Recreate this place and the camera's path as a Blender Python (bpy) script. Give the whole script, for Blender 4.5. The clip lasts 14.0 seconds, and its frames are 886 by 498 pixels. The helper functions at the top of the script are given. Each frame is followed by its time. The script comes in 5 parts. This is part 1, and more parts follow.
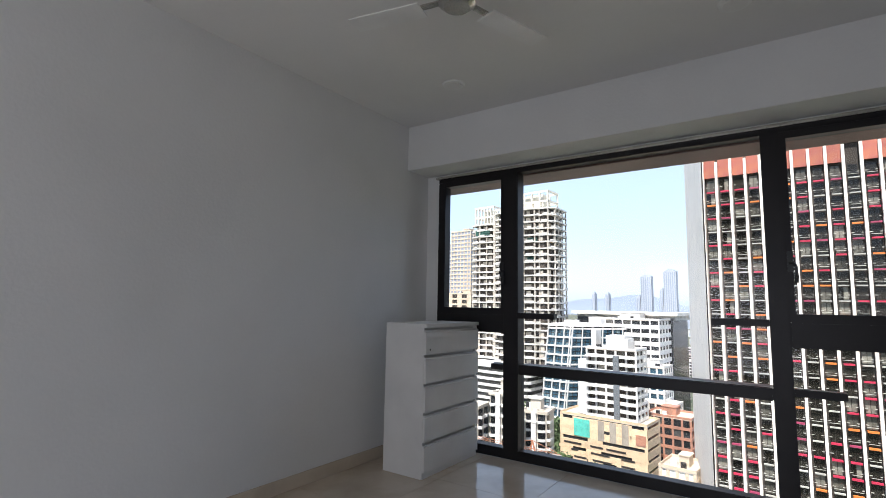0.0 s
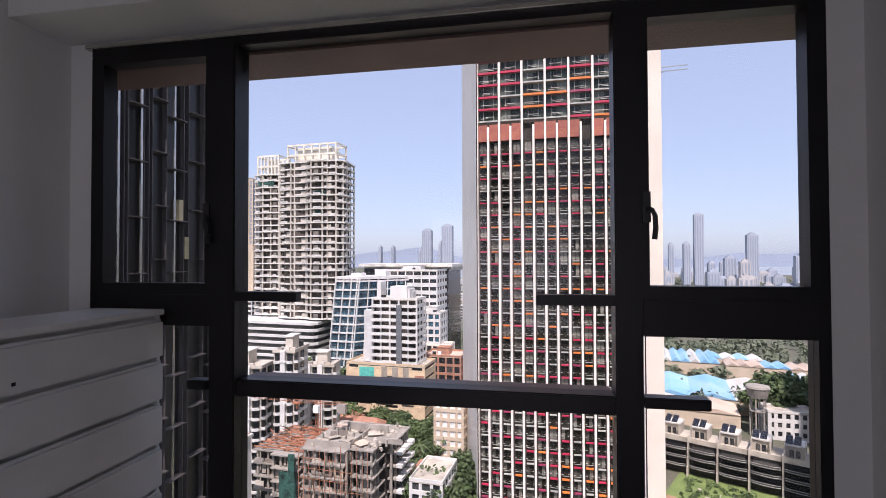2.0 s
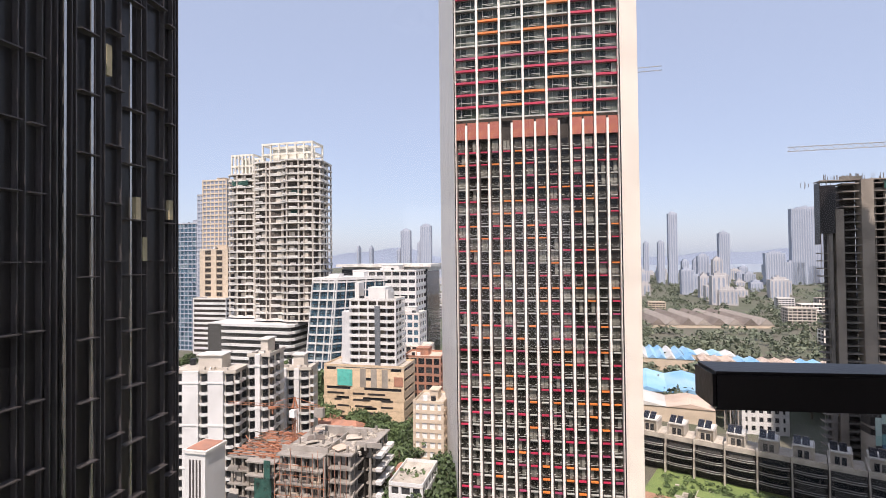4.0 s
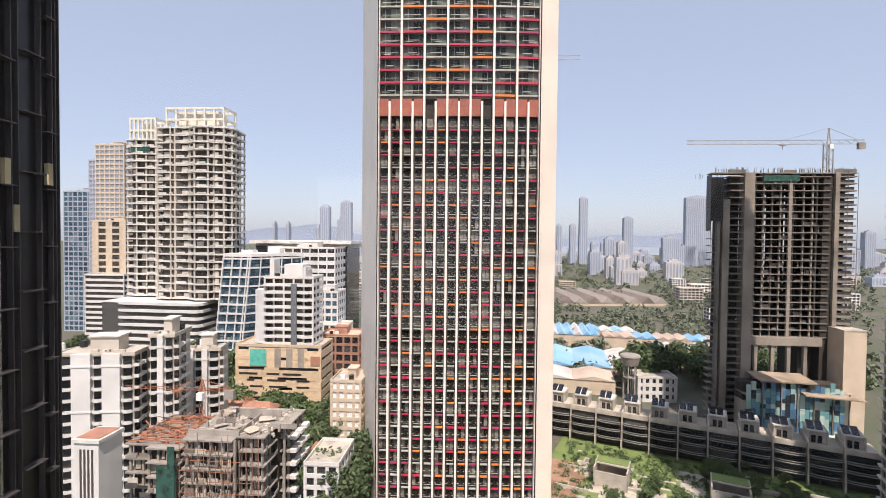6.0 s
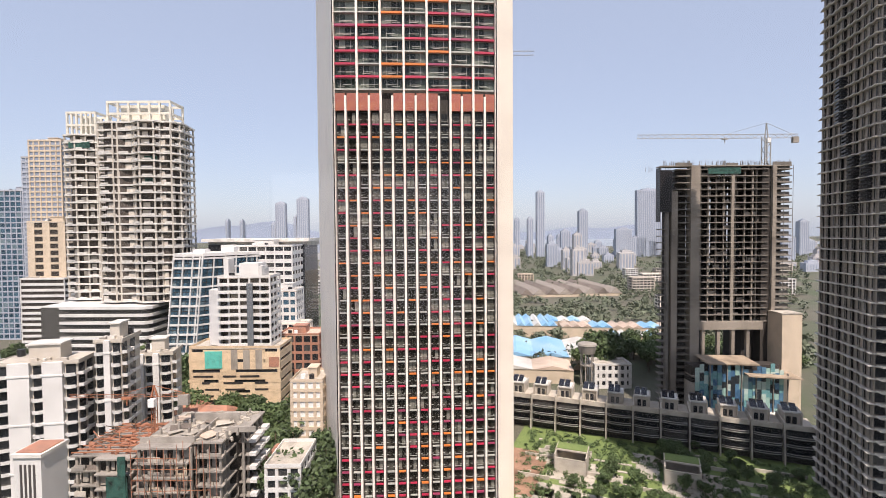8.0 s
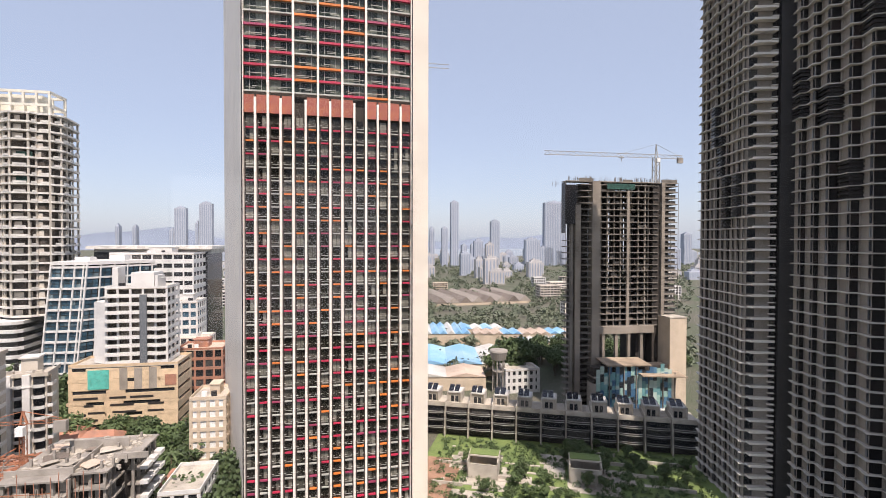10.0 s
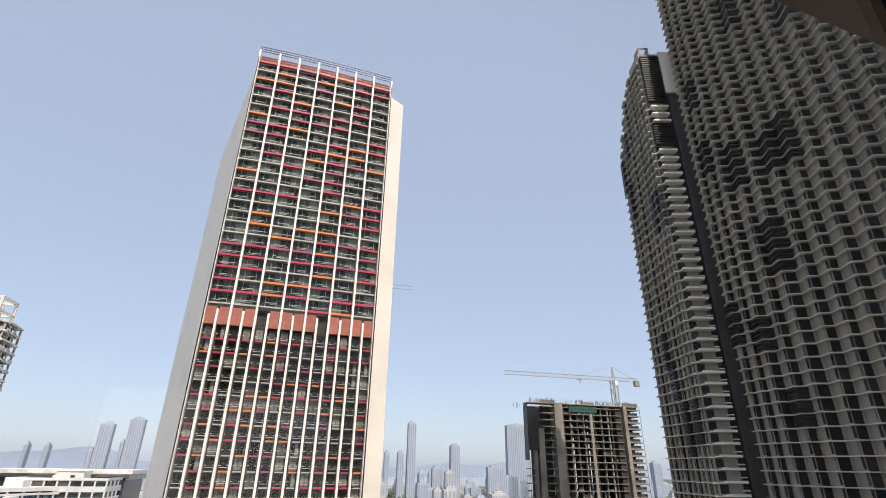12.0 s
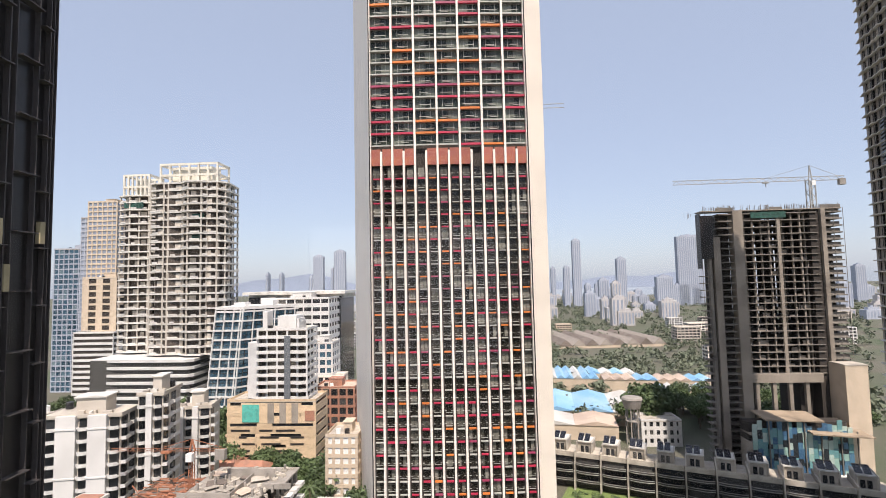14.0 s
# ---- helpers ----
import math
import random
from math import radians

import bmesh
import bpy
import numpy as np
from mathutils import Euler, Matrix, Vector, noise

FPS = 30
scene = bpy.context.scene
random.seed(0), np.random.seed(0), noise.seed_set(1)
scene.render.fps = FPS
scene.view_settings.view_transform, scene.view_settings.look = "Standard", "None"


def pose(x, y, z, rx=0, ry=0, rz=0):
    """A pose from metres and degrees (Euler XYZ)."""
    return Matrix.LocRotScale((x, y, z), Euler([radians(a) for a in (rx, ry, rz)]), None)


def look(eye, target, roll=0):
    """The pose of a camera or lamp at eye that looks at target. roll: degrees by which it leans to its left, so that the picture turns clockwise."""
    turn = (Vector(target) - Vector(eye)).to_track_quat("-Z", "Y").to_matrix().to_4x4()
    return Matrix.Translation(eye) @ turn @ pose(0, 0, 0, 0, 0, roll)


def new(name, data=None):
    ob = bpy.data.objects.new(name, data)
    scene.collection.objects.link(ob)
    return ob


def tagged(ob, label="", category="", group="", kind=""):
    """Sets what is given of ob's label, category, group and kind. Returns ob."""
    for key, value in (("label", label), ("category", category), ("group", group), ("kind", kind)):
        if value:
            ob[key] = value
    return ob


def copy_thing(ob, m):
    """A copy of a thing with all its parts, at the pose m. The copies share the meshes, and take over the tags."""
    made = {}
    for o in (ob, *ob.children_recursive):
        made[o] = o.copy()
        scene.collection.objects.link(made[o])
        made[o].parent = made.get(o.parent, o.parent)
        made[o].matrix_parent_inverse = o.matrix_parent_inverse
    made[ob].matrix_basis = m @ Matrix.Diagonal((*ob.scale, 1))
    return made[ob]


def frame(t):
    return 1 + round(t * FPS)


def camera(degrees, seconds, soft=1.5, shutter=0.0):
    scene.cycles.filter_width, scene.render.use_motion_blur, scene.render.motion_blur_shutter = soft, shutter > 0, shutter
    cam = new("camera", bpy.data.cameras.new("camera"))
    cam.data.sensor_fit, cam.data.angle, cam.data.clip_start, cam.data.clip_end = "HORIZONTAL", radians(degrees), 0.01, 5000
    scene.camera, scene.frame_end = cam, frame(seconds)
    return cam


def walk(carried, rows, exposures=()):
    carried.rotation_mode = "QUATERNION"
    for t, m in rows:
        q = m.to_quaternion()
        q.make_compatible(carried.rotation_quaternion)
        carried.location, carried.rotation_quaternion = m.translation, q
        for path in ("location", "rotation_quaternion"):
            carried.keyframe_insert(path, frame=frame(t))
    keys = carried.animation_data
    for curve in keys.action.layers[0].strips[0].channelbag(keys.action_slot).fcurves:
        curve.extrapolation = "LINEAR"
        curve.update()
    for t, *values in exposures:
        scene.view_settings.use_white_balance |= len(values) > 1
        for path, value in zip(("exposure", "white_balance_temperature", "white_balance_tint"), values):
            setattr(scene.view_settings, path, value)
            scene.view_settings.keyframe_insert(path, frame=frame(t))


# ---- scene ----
cam = camera(83.75, 14.0, soft=0.55)
walk(cam, [
    (0, pose(0.001, 0.000, 1.402, 96.28, -0.89, 34.60)),
    (0.5, pose(-0.156, 0.435, 1.433, 95.98, -0.19, 22.83)),
    (1, pose(-0.330, 0.910, 1.511, 94.92, 0.61, 13.78)),
    (1.5, pose(-0.377, 1.413, 1.506, 91.61, 1.20, 9.66)),
    (2, pose(-0.467, 1.783, 1.498, 91.07, 0.21, 10.46)),
    (2.5, pose(-0.589, 2.233, 1.539, 90.74, -1.89, 9.64)),
    (3, pose(-0.585, 2.640, 1.525, 90.00, 0.82, 8.67)),
    (3.2, pose(-0.61, 2.80, 1.500, 91.35, 0.60, 8.30)),
    (5.3, pose(-0.770, 4.080, 1.470, 89.27, 0.92, 7.52)),
    (5.5, pose(-0.770, 4.080, 1.470, 88.84, -0.14, 6.13)),
    (6, pose(-0.770, 4.080, 1.470, 88.56, -0.58, -1.12)),
    (6.5, pose(-0.770, 4.080, 1.470, 88.22, -0.52, -6.88)),
    (7, pose(-0.770, 4.080, 1.470, 88.51, 0.34, -6.31)),
    (7.5, pose(-0.770, 4.080, 1.470, 89.04, 0.09, -5.50)),
    (7.7, pose(-0.770, 4.080, 1.470, 88.70, 0.26, -5.59)),
    (9.8, pose(-0.770, 4.080, 1.470, 85.73, 0.17, -12.46)),
    (10, pose(-0.770, 4.080, 1.470, 89.00, -0.14, -15.63)),
    (10.5, pose(-0.770, 4.080, 1.470, 97.73, -0.49, -18.44)),
    (11, pose(-0.770, 4.080, 1.470, 105.88, -1.25, -20.03)),
    (11.5, pose(-0.770, 4.080, 1.470, 111.74, -1.16, -20.39)),
    (12, pose(-0.770, 4.080, 1.470, 113.86, -0.84, -20.36)),
    (12.5, pose(-0.770, 4.080, 1.470, 114.29, 0.21, -19.98)),
    (13, pose(-0.770, 4.080, 1.470, 108.37, 1.41, -16.82)),
    (13.5, pose(-0.770, 4.080, 1.470, 99.71, 1.97, -9.83)),
    (14, pose(-0.770, 4.080, 1.470, 93.90, 1.23, -1.79)),
], exposures=[(0.0, 1.8, 6150, 14), (0.5, 1.55, 6200, 19), (1.0, 1.3, 6200, 26), (1.5, 1.2, 6200, 28), (3.0, 1.2, 6350, 26), (5.5, 1.15, 6700, 22), (10.0, 1.15, 6650, 22), (11.0, 1.15, 6550, 20), (12.5, 1.15, 6550, 16), (14.0, 1.15, 6650, 20)])

# ---- world and sun ----
SUN_TURN, SUN_HIGH = 6.0, 58.0      # degrees: to the right of straight behind, above the horizon
to_sun = Vector((math.sin(radians(SUN_TURN)) * math.cos(radians(SUN_HIGH)),
                 -math.cos(radians(SUN_TURN)) * math.cos(radians(SUN_HIGH)), math.sin(radians(SUN_HIGH))))
world = bpy.data.worlds.new("world")
scene.world = world
world.use_nodes = True
wn = world.node_tree.nodes
sky = wn.new("ShaderNodeTexSky")
sky.sky_type, sky.sun_disc = "NISHITA", False
sky.sun_elevation, sky.sun_rotation = radians(SUN_HIGH), radians(180 - SUN_TURN)
sky.air_density, sky.dust_density, sky.ozone_density, sky.altitude = 1.0, 1.2, 1.0, 0
wn["Background"].inputs["Strength"].default_value = 0.14
haze = wn.new("ShaderNodeMix")     # thick summer haze whitens the whole sky
haze.data_type = "RGBA"
haze.inputs[0].default_value = 0.78
haze.inputs[7].default_value = (1.66, 1.95, 2.36, 1)
world.node_tree.links.new(sky.outputs[0], haze.inputs[6])
world.node_tree.links.new(haze.outputs[2], wn["Background"].inputs["Color"])
sun = new("sun", bpy.data.lights.new("sun", "SUN"))
sun.data.energy, sun.data.angle, sun.data.color = 2.9, radians(0.6), (1.0, 0.92, 0.8)
sun.matrix_world = look(to_sun * 50, (0, 0, 0))


# ---- materials ----
def mat(name, color, rough=0.7, metal=0.0, vary=0.15, scale=1.0, bump=0.0, fine=12.0, second=None, piece=0.0):
    """A surface with variation at two scales, fine relief, and a shift from piece to piece."""
    m = bpy.data.materials.new(name)
    m.use_nodes = True
    nt = m.node_tree
    n, link = nt.nodes, nt.links.new
    b = n["Principled BSDF"]
    co = n.new("ShaderNodeTexCoord")
    n1, n2 = n.new("ShaderNodeTexNoise"), n.new("ShaderNodeTexNoise")
    n1.inputs["Scale"].default_value, n1.inputs["Detail"].default_value = scale, 5
    n2.inputs["Scale"].default_value, n2.inputs["Detail"].default_value = scale * fine, 3
    link(co.outputs["Object"], n1.inputs["Vector"])
    link(co.outputs["Object"], n2.inputs["Vector"])
    mix = n.new("ShaderNodeMix")
    mix.data_type = "RGBA"
    c2 = second if second else tuple(c * (1 - vary * 2.2) for c in color)
    mix.inputs[6].default_value, mix.inputs[7].default_value = (*color, 1), (*c2, 1)
    ramp = n.new("ShaderNodeMapRange")
    ramp.inputs[1].default_value, ramp.inputs[2].default_value = 0.42, 0.72
    link(n1.outputs[0], ramp.inputs[0])
    link(ramp.outputs[0], mix.inputs[0])
    hsv = n.new("ShaderNodeHueSaturation")
    link(mix.outputs[2], hsv.inputs["Color"])
    val = n.new("ShaderNodeMath")
    val.operation = "MULTIPLY_ADD"
    val.inputs[1].default_value, val.inputs[2].default_value = vary, 1 - vary / 2
    link(n2.outputs[0], val.inputs[0])
    last = val
    if piece:
        info = n.new("ShaderNodeObjectInfo")
        geo = n.new("ShaderNodeNewGeometry")
        for source in (info.outputs["Random"], geo.outputs["Random Per Island"]):
            add = n.new("ShaderNodeMath")
            add.operation = "MULTIPLY_ADD"
            add.inputs[1].default_value = piece
            link(source, add.inputs[0])
            link(last.outputs[0], add.inputs[2])
            last = add
        shift = n.new("ShaderNodeMath")
        shift.operation = "SUBTRACT"
        shift.inputs[1].default_value = piece
        link(last.outputs[0], shift.inputs[0])
        last = shift
    link(last.outputs[0], hsv.inputs["Value"])
    link(hsv.outputs[0], b.inputs["Base Color"])
    b.inputs["Roughness"].default_value, b.inputs["Metallic"].default_value = rough, metal
    if bump:
        bu = n.new("ShaderNodeBump")
        bu.inputs["Strength"].default_value, bu.inputs["Distance"].default_value = bump, 0.02
        link(n2.outputs[0], bu.inputs["Height"])
        link(bu.outputs[0], b.inputs["Normal"])
    return m


def glazing(name, dark, light, share=0.35, rough=0.08):
    """Window glass of a far facade: each pane shows a dark room or a drawn curtain."""
    m = bpy.data.materials.new(name)
    m.use_nodes = True
    nt = m.node_tree
    n, link = nt.nodes, nt.links.new
    b = n["Principled BSDF"]
    geo, info = n.new("ShaderNodeNewGeometry"), n.new("ShaderNodeObjectInfo")
    add, fr = n.new("ShaderNodeMath"), n.new("ShaderNodeMath")
    fr.operation = "FRACT"
    link(geo.outputs["Random Per Island"], add.inputs[0])
    link(info.outputs["Random"], add.inputs[1])
    link(add.outputs[0], fr.inputs[0])
    ramp = n.new("ShaderNodeValToRGB")
    e = ramp.color_ramp.elements
    e[0].position, e[0].color = 0.0, (*dark, 1)
    e[1].position, e[1].color = 1.0, (*light, 1)
    mid = ramp.color_ramp.elements.new(1 - share)
    mid.color = (*[d * 2.0 for d in dark], 1)
    link(fr.outputs[0], ramp.inputs[0])
    no = n.new("ShaderNodeTexNoise")
    no.inputs["Scale"].default_value = 1.7
    co = n.new("ShaderNodeTexCoord")
    link(co.outputs["Object"], no.inputs["Vector"])
    mul = n.new("ShaderNodeMix")
    mul.data_type, mul.blend_type = "RGBA", "MULTIPLY"
    mul.inputs[0].default_value = 0.6
    link(ramp.outputs[0], mul.inputs[6])
    link(no.outputs[0], mul.inputs[7])
    link(mul.outputs[2], b.inputs["Base Color"])
    b.inputs["Roughness"].default_value = rough
    b.inputs["IOR"].default_value = 1.5
    b.inputs["Specular IOR Level"].default_value = 0.3
    return m


def clear_glass(name):
    m = bpy.data.materials.new(name)
    m.use_nodes = True
    nt = m.node_tree
    n, link = nt.nodes, nt.links.new
    n.remove(n["Principled BSDF"])
    tr, gl, mx, fr = (n.new("ShaderNodeBsdfTransparent"), n.new("ShaderNodeBsdfGlossy"), n.new("ShaderNodeMixShader"), n.new("ShaderNodeLayerWeight"))
    power, gain = n.new("ShaderNodeMath"), n.new("ShaderNodeMath")
    power.operation, gain.operation = "POWER", "MULTIPLY_ADD"
    power.inputs[1].default_value = 5.0
    gain.inputs[1].default_value, gain.inputs[2].default_value = 0.9, 0.02
    tr.inputs[0].default_value = (0.95, 0.965, 0.965, 1)
    gl.inputs["Roughness"].default_value = 0.01
    link(fr.outputs["Facing"], power.inputs[0])
    link(power.outputs[0], gain.inputs[0])
    link(gain.outputs[0], mx.inputs[0])
    link(tr.outputs[0], mx.inputs[1])
    link(gl.outputs[0], mx.inputs[2])
    link(mx.outputs[0], n["Material Output"].inputs[0])
    return m


M = {
    "wall": mat("wall_paint", (0.78, 0.775, 0.76), 0.75, vary=0.04, scale=0.8, bump=0.08, fine=60),
    "ceiling": mat("ceiling_paint", (0.8, 0.79, 0.77), 0.85, vary=0.04, scale=0.6, bump=0.05, fine=60),
    "marble": mat("beige_marble", (0.62, 0.53, 0.42), 0.12, vary=0.1, scale=2.2, fine=5, second=(0.5, 0.41, 0.31), piece=0.05),
    "frame": mat("dark_aluminium", (0.012, 0.01, 0.011), 0.4, metal=0.3, vary=0.15, scale=3, bump=0.05, fine=40),
    "brown": mat("brown_aluminium", (0.16, 0.09, 0.075), 0.45, metal=0.2, vary=0.15, scale=2),
    "lacquer": mat("white_lacquer", (0.8, 0.79, 0.77), 0.4, vary=0.04, scale=3, bump=0.03, fine=50),
    "chrome": mat("satin_metal", (0.6, 0.58, 0.54), 0.25, metal=0.9, vary=0.1, scale=6),
    "black": mat("black_plastic", (0.02, 0.02, 0.022), 0.4, vary=0.1, scale=10),
    "white_plastic": mat("white_plastic", (0.8, 0.8, 0.78), 0.4, vary=0.04, scale=6),
    "pale_paint": mat("pale_facade", (0.55, 0.5, 0.43), 0.8, vary=0.15, scale=0.15, bump=0.1, second=(0.42, 0.37, 0.31)),
    "cream": mat("cream_panel", (0.86, 0.78, 0.68), 0.6, vary=0.06, scale=0.12, fine=8),
    "fin": mat("white_fin", (0.86, 0.8, 0.72), 0.55, vary=0.06, scale=0.3),
    "maroon": mat("maroon_panel", (0.32, 0.09, 0.07), 0.55, vary=0.12, scale=0.4, piece=0.25, second=(0.4, 0.14, 0.07)),
    "crimson": mat("crimson_bar", (0.5, 0.03, 0.075), 0.5, vary=0.1, scale=0.5, piece=0.2),
    "magenta": mat("magenta_bar", (0.34, 0.05, 0.11), 0.5, vary=0.1, scale=0.5, piece=0.2),
    "orange": mat("orange_bar", (0.7, 0.2, 0.04), 0.5, vary=0.1, scale=0.5, piece=0.2),
    "greybar": mat("pale_grey_bar", (0.46, 0.46, 0.42), 0.6, vary=0.15, scale=0.5, piece=0.2),
    "tower_glass": glazing("tower_glass", (0.018, 0.017, 0.014), (0.34, 0.33, 0.28), 0.4),
    "upper_glass": glazing("upper_glass", (0.025, 0.034, 0.027), (0.34, 0.37, 0.31), 0.5),
    "concrete": mat("raw_concrete", (0.33, 0.3, 0.265), 0.9, vary=0.2, scale=0.2, bump=0.3, fine=10, second=(0.2, 0.18, 0.155), piece=0.1),
    "dark_concrete": mat("weathered_concrete", (0.36, 0.32, 0.27), 0.9, vary=0.25, scale=0.15, bump=0.3, fine=8, second=(0.2, 0.175, 0.145), piece=0.15),
    "pale_slab": mat("pale_concrete_slab", (0.68, 0.655, 0.605), 0.85, vary=0.15, scale=0.3, fine=9, piece=0.12),
    # near-black puts the shade of unlit rooms into cores and back walls
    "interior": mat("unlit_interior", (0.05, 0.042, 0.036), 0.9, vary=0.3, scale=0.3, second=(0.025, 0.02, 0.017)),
    "frame_column": mat("pale_raw_column", (0.55, 0.5, 0.43), 0.9, vary=0.15, scale=0.2, fine=9, piece=0.1),
    # block wall colour darkened for the shade behind the open floors
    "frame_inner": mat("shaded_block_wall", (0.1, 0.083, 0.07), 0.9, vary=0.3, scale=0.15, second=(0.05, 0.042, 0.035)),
    "site_slab": mat("mottled_concrete_slab", (0.2, 0.18, 0.155), 0.9, vary=0.25, scale=0.2, fine=9, piece=0.2),
    "site_pier": mat("mottled_concrete_pier", (0.29, 0.25, 0.205), 0.9, vary=0.3, scale=0.12, bump=0.3, fine=10, second=(0.16, 0.135, 0.11), piece=0.1),
    # near-black brown puts shade into house fronts, balconies, slots and openings
    "shade_brown": mat("shaded_front_brown", (0.035, 0.03, 0.028), 0.6, vary=0.2, scale=0.5),
    "canopy_dust": mat("dusty_canopy", (0.36, 0.28, 0.2), 0.9, vary=0.25, scale=0.2, fine=8),
    "cream_steel": mat("cream_crown", (0.72, 0.68, 0.58), 0.7, vary=0.1, scale=0.3),
    "net": mat("green_net", (0.03, 0.1, 0.08), 0.9, vary=0.4, scale=0.8, bump=0.4),
    "teal": mat("teal_sheet", (0.1, 0.5, 0.42), 0.7, vary=0.15, scale=0.6),
    "white_facade": mat("white_facade", (0.68, 0.665, 0.64), 0.6, vary=0.08, scale=0.2, fine=8),
    "blue_glass": glazing("blue_glass", (0.04, 0.085, 0.12), (0.25, 0.33, 0.36), 0.25, 0.06),
    "teal_glass": glazing("teal_glass", (0.03, 0.12, 0.13), (0.3, 0.45, 0.42), 0.6, 0.1),
    "dark_glass": glazing("dark_window", (0.025, 0.027, 0.03), (0.2, 0.19, 0.17), 0.25),
    "warm_glass": glazing("warm_window", (0.06, 0.052, 0.045), (0.38, 0.34, 0.28), 0.4),
    "gold": mat("ochre_cladding", (0.66, 0.5, 0.33), 0.7, vary=0.12, scale=0.4, fine=7, piece=0.18),
    "tan": mat("tan_facade", (0.6, 0.49, 0.37), 0.8, vary=0.1, scale=0.2, fine=9),
    "taupe": mat("taupe_render", (0.35, 0.305, 0.26), 0.85, vary=0.12, scale=0.25, fine=9, piece=0.08),
    "slab_beige": mat("beige_slab_edge", (0.64, 0.6, 0.54), 0.8, vary=0.1, scale=0.4, piece=0.1),
    "sky_glass": glazing("sky_window", (0.05, 0.06, 0.075), (0.22, 0.24, 0.26), 0.5, 0.05),
    "bay_glass": glazing("bay_window", (0.03, 0.035, 0.045), (0.5, 0.52, 0.54), 0.4, 0.06),
    # near-black panes with the deep shade of open loggias in the colour
    "loggia_shade": glazing("loggia_shade", (0.006, 0.006, 0.007), (0.05, 0.03, 0.026), 0.3, 0.3),
    "joint_grey": mat("dark_grey_panel", (0.055, 0.05, 0.048), 0.6, vary=0.15, scale=0.2),
    "black_facade": mat("black_cladding", (0.016, 0.013, 0.013), 0.35, vary=0.2, scale=0.3, piece=0.01),
    "facade_metal": mat("grey_fin_metal", (0.11, 0.098, 0.098), 0.4, metal=0.4, vary=0.15, scale=0.5),
    "lit_blind": mat("cream_blind", (0.6, 0.5, 0.3), 0.7, vary=0.15, scale=1.0, piece=0.3),
    "terracotta": mat("terracotta_tiles", (0.42, 0.2, 0.13), 0.85, vary=0.25, scale=0.4, fine=12, bump=0.4, second=(0.28, 0.15, 0.11)),
    "blue_sheet": mat("blue_roof_sheet", (0.2, 0.42, 0.64), 0.5, vary=0.15, scale=0.08, fine=14, second=(0.36, 0.53, 0.64), piece=0.12),
    "white_sheet": mat("white_roof_sheet", (0.6, 0.58, 0.54), 0.6, vary=0.15, scale=0.08, fine=14, second=(0.45, 0.42, 0.37), piece=0.1),
    "beige_sheet": mat("beige_roof_sheet", (0.55, 0.43, 0.34), 0.8, vary=0.15, scale=0.08, fine=14, piece=0.15),
    "brown_sheet": mat("brown_roof_sheet", (0.22, 0.18, 0.15), 0.85, vary=0.2, scale=0.08, fine=14, piece=0.15),
    "leaf": mat("leaves", (0.085, 0.125, 0.045), 0.75, vary=0.3, scale=0.2, second=(0.05, 0.085, 0.035), piece=0.5),
    # greyed copy of the leaf green, with distance haze in the colour
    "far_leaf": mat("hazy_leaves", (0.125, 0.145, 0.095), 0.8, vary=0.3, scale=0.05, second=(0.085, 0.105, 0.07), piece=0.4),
    "palm": mat("palm_leaves", (0.09, 0.13, 0.05), 0.6, vary=0.3, scale=0.4, piece=0.4),
    "bark": mat("bark", (0.16, 0.12, 0.085), 0.9, vary=0.3, scale=2, bump=0.4),
    "lawn": mat("lawn", (0.17, 0.23, 0.07), 0.95, vary=0.35, scale=0.15, fine=15, second=(0.1, 0.15, 0.05)),
    "ground": mat("city_ground", (0.115, 0.108, 0.08), 0.95, vary=0.5, scale=0.02, fine=14, second=(0.06, 0.085, 0.04)),
    "paving": mat("pale_paving", (0.5, 0.45, 0.38), 0.85, vary=0.2, scale=0.2, fine=10),
    "earth": mat("red_earth", (0.36, 0.21, 0.14), 0.95, vary=0.3, scale=0.15, fine=9),
    # distance haze is mixed into these far facade, window and hill colours
    "haze_tower": mat("haze_blue_facade", (0.38, 0.41, 0.47), 0.8, vary=0.08, scale=0.04, piece=0.12),
    "haze_tower2": mat("haze_cream_facade", (0.46, 0.44, 0.43), 0.8, vary=0.08, scale=0.04, piece=0.12),
    "haze_window": mat("haze_blue_window", (0.27, 0.31, 0.38), 0.5, vary=0.1, scale=0.05),
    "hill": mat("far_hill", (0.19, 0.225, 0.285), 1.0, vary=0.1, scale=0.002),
    "water": mat("sea", (0.27, 0.31, 0.35), 0.7, vary=0.1, scale=0.01),
    "crane": mat("crane_steel", (0.36, 0.36, 0.34), 0.6, vary=0.15, scale=0.5),
    "rust": mat("rusty_crane", (0.42, 0.17, 0.09), 0.7, vary=0.2, scale=0.6),
    "solar": mat("solar_panel", (0.02, 0.022, 0.03), 0.15, vary=0.2, scale=0.5),
    "glass": clear_glass("window_glass"),
}


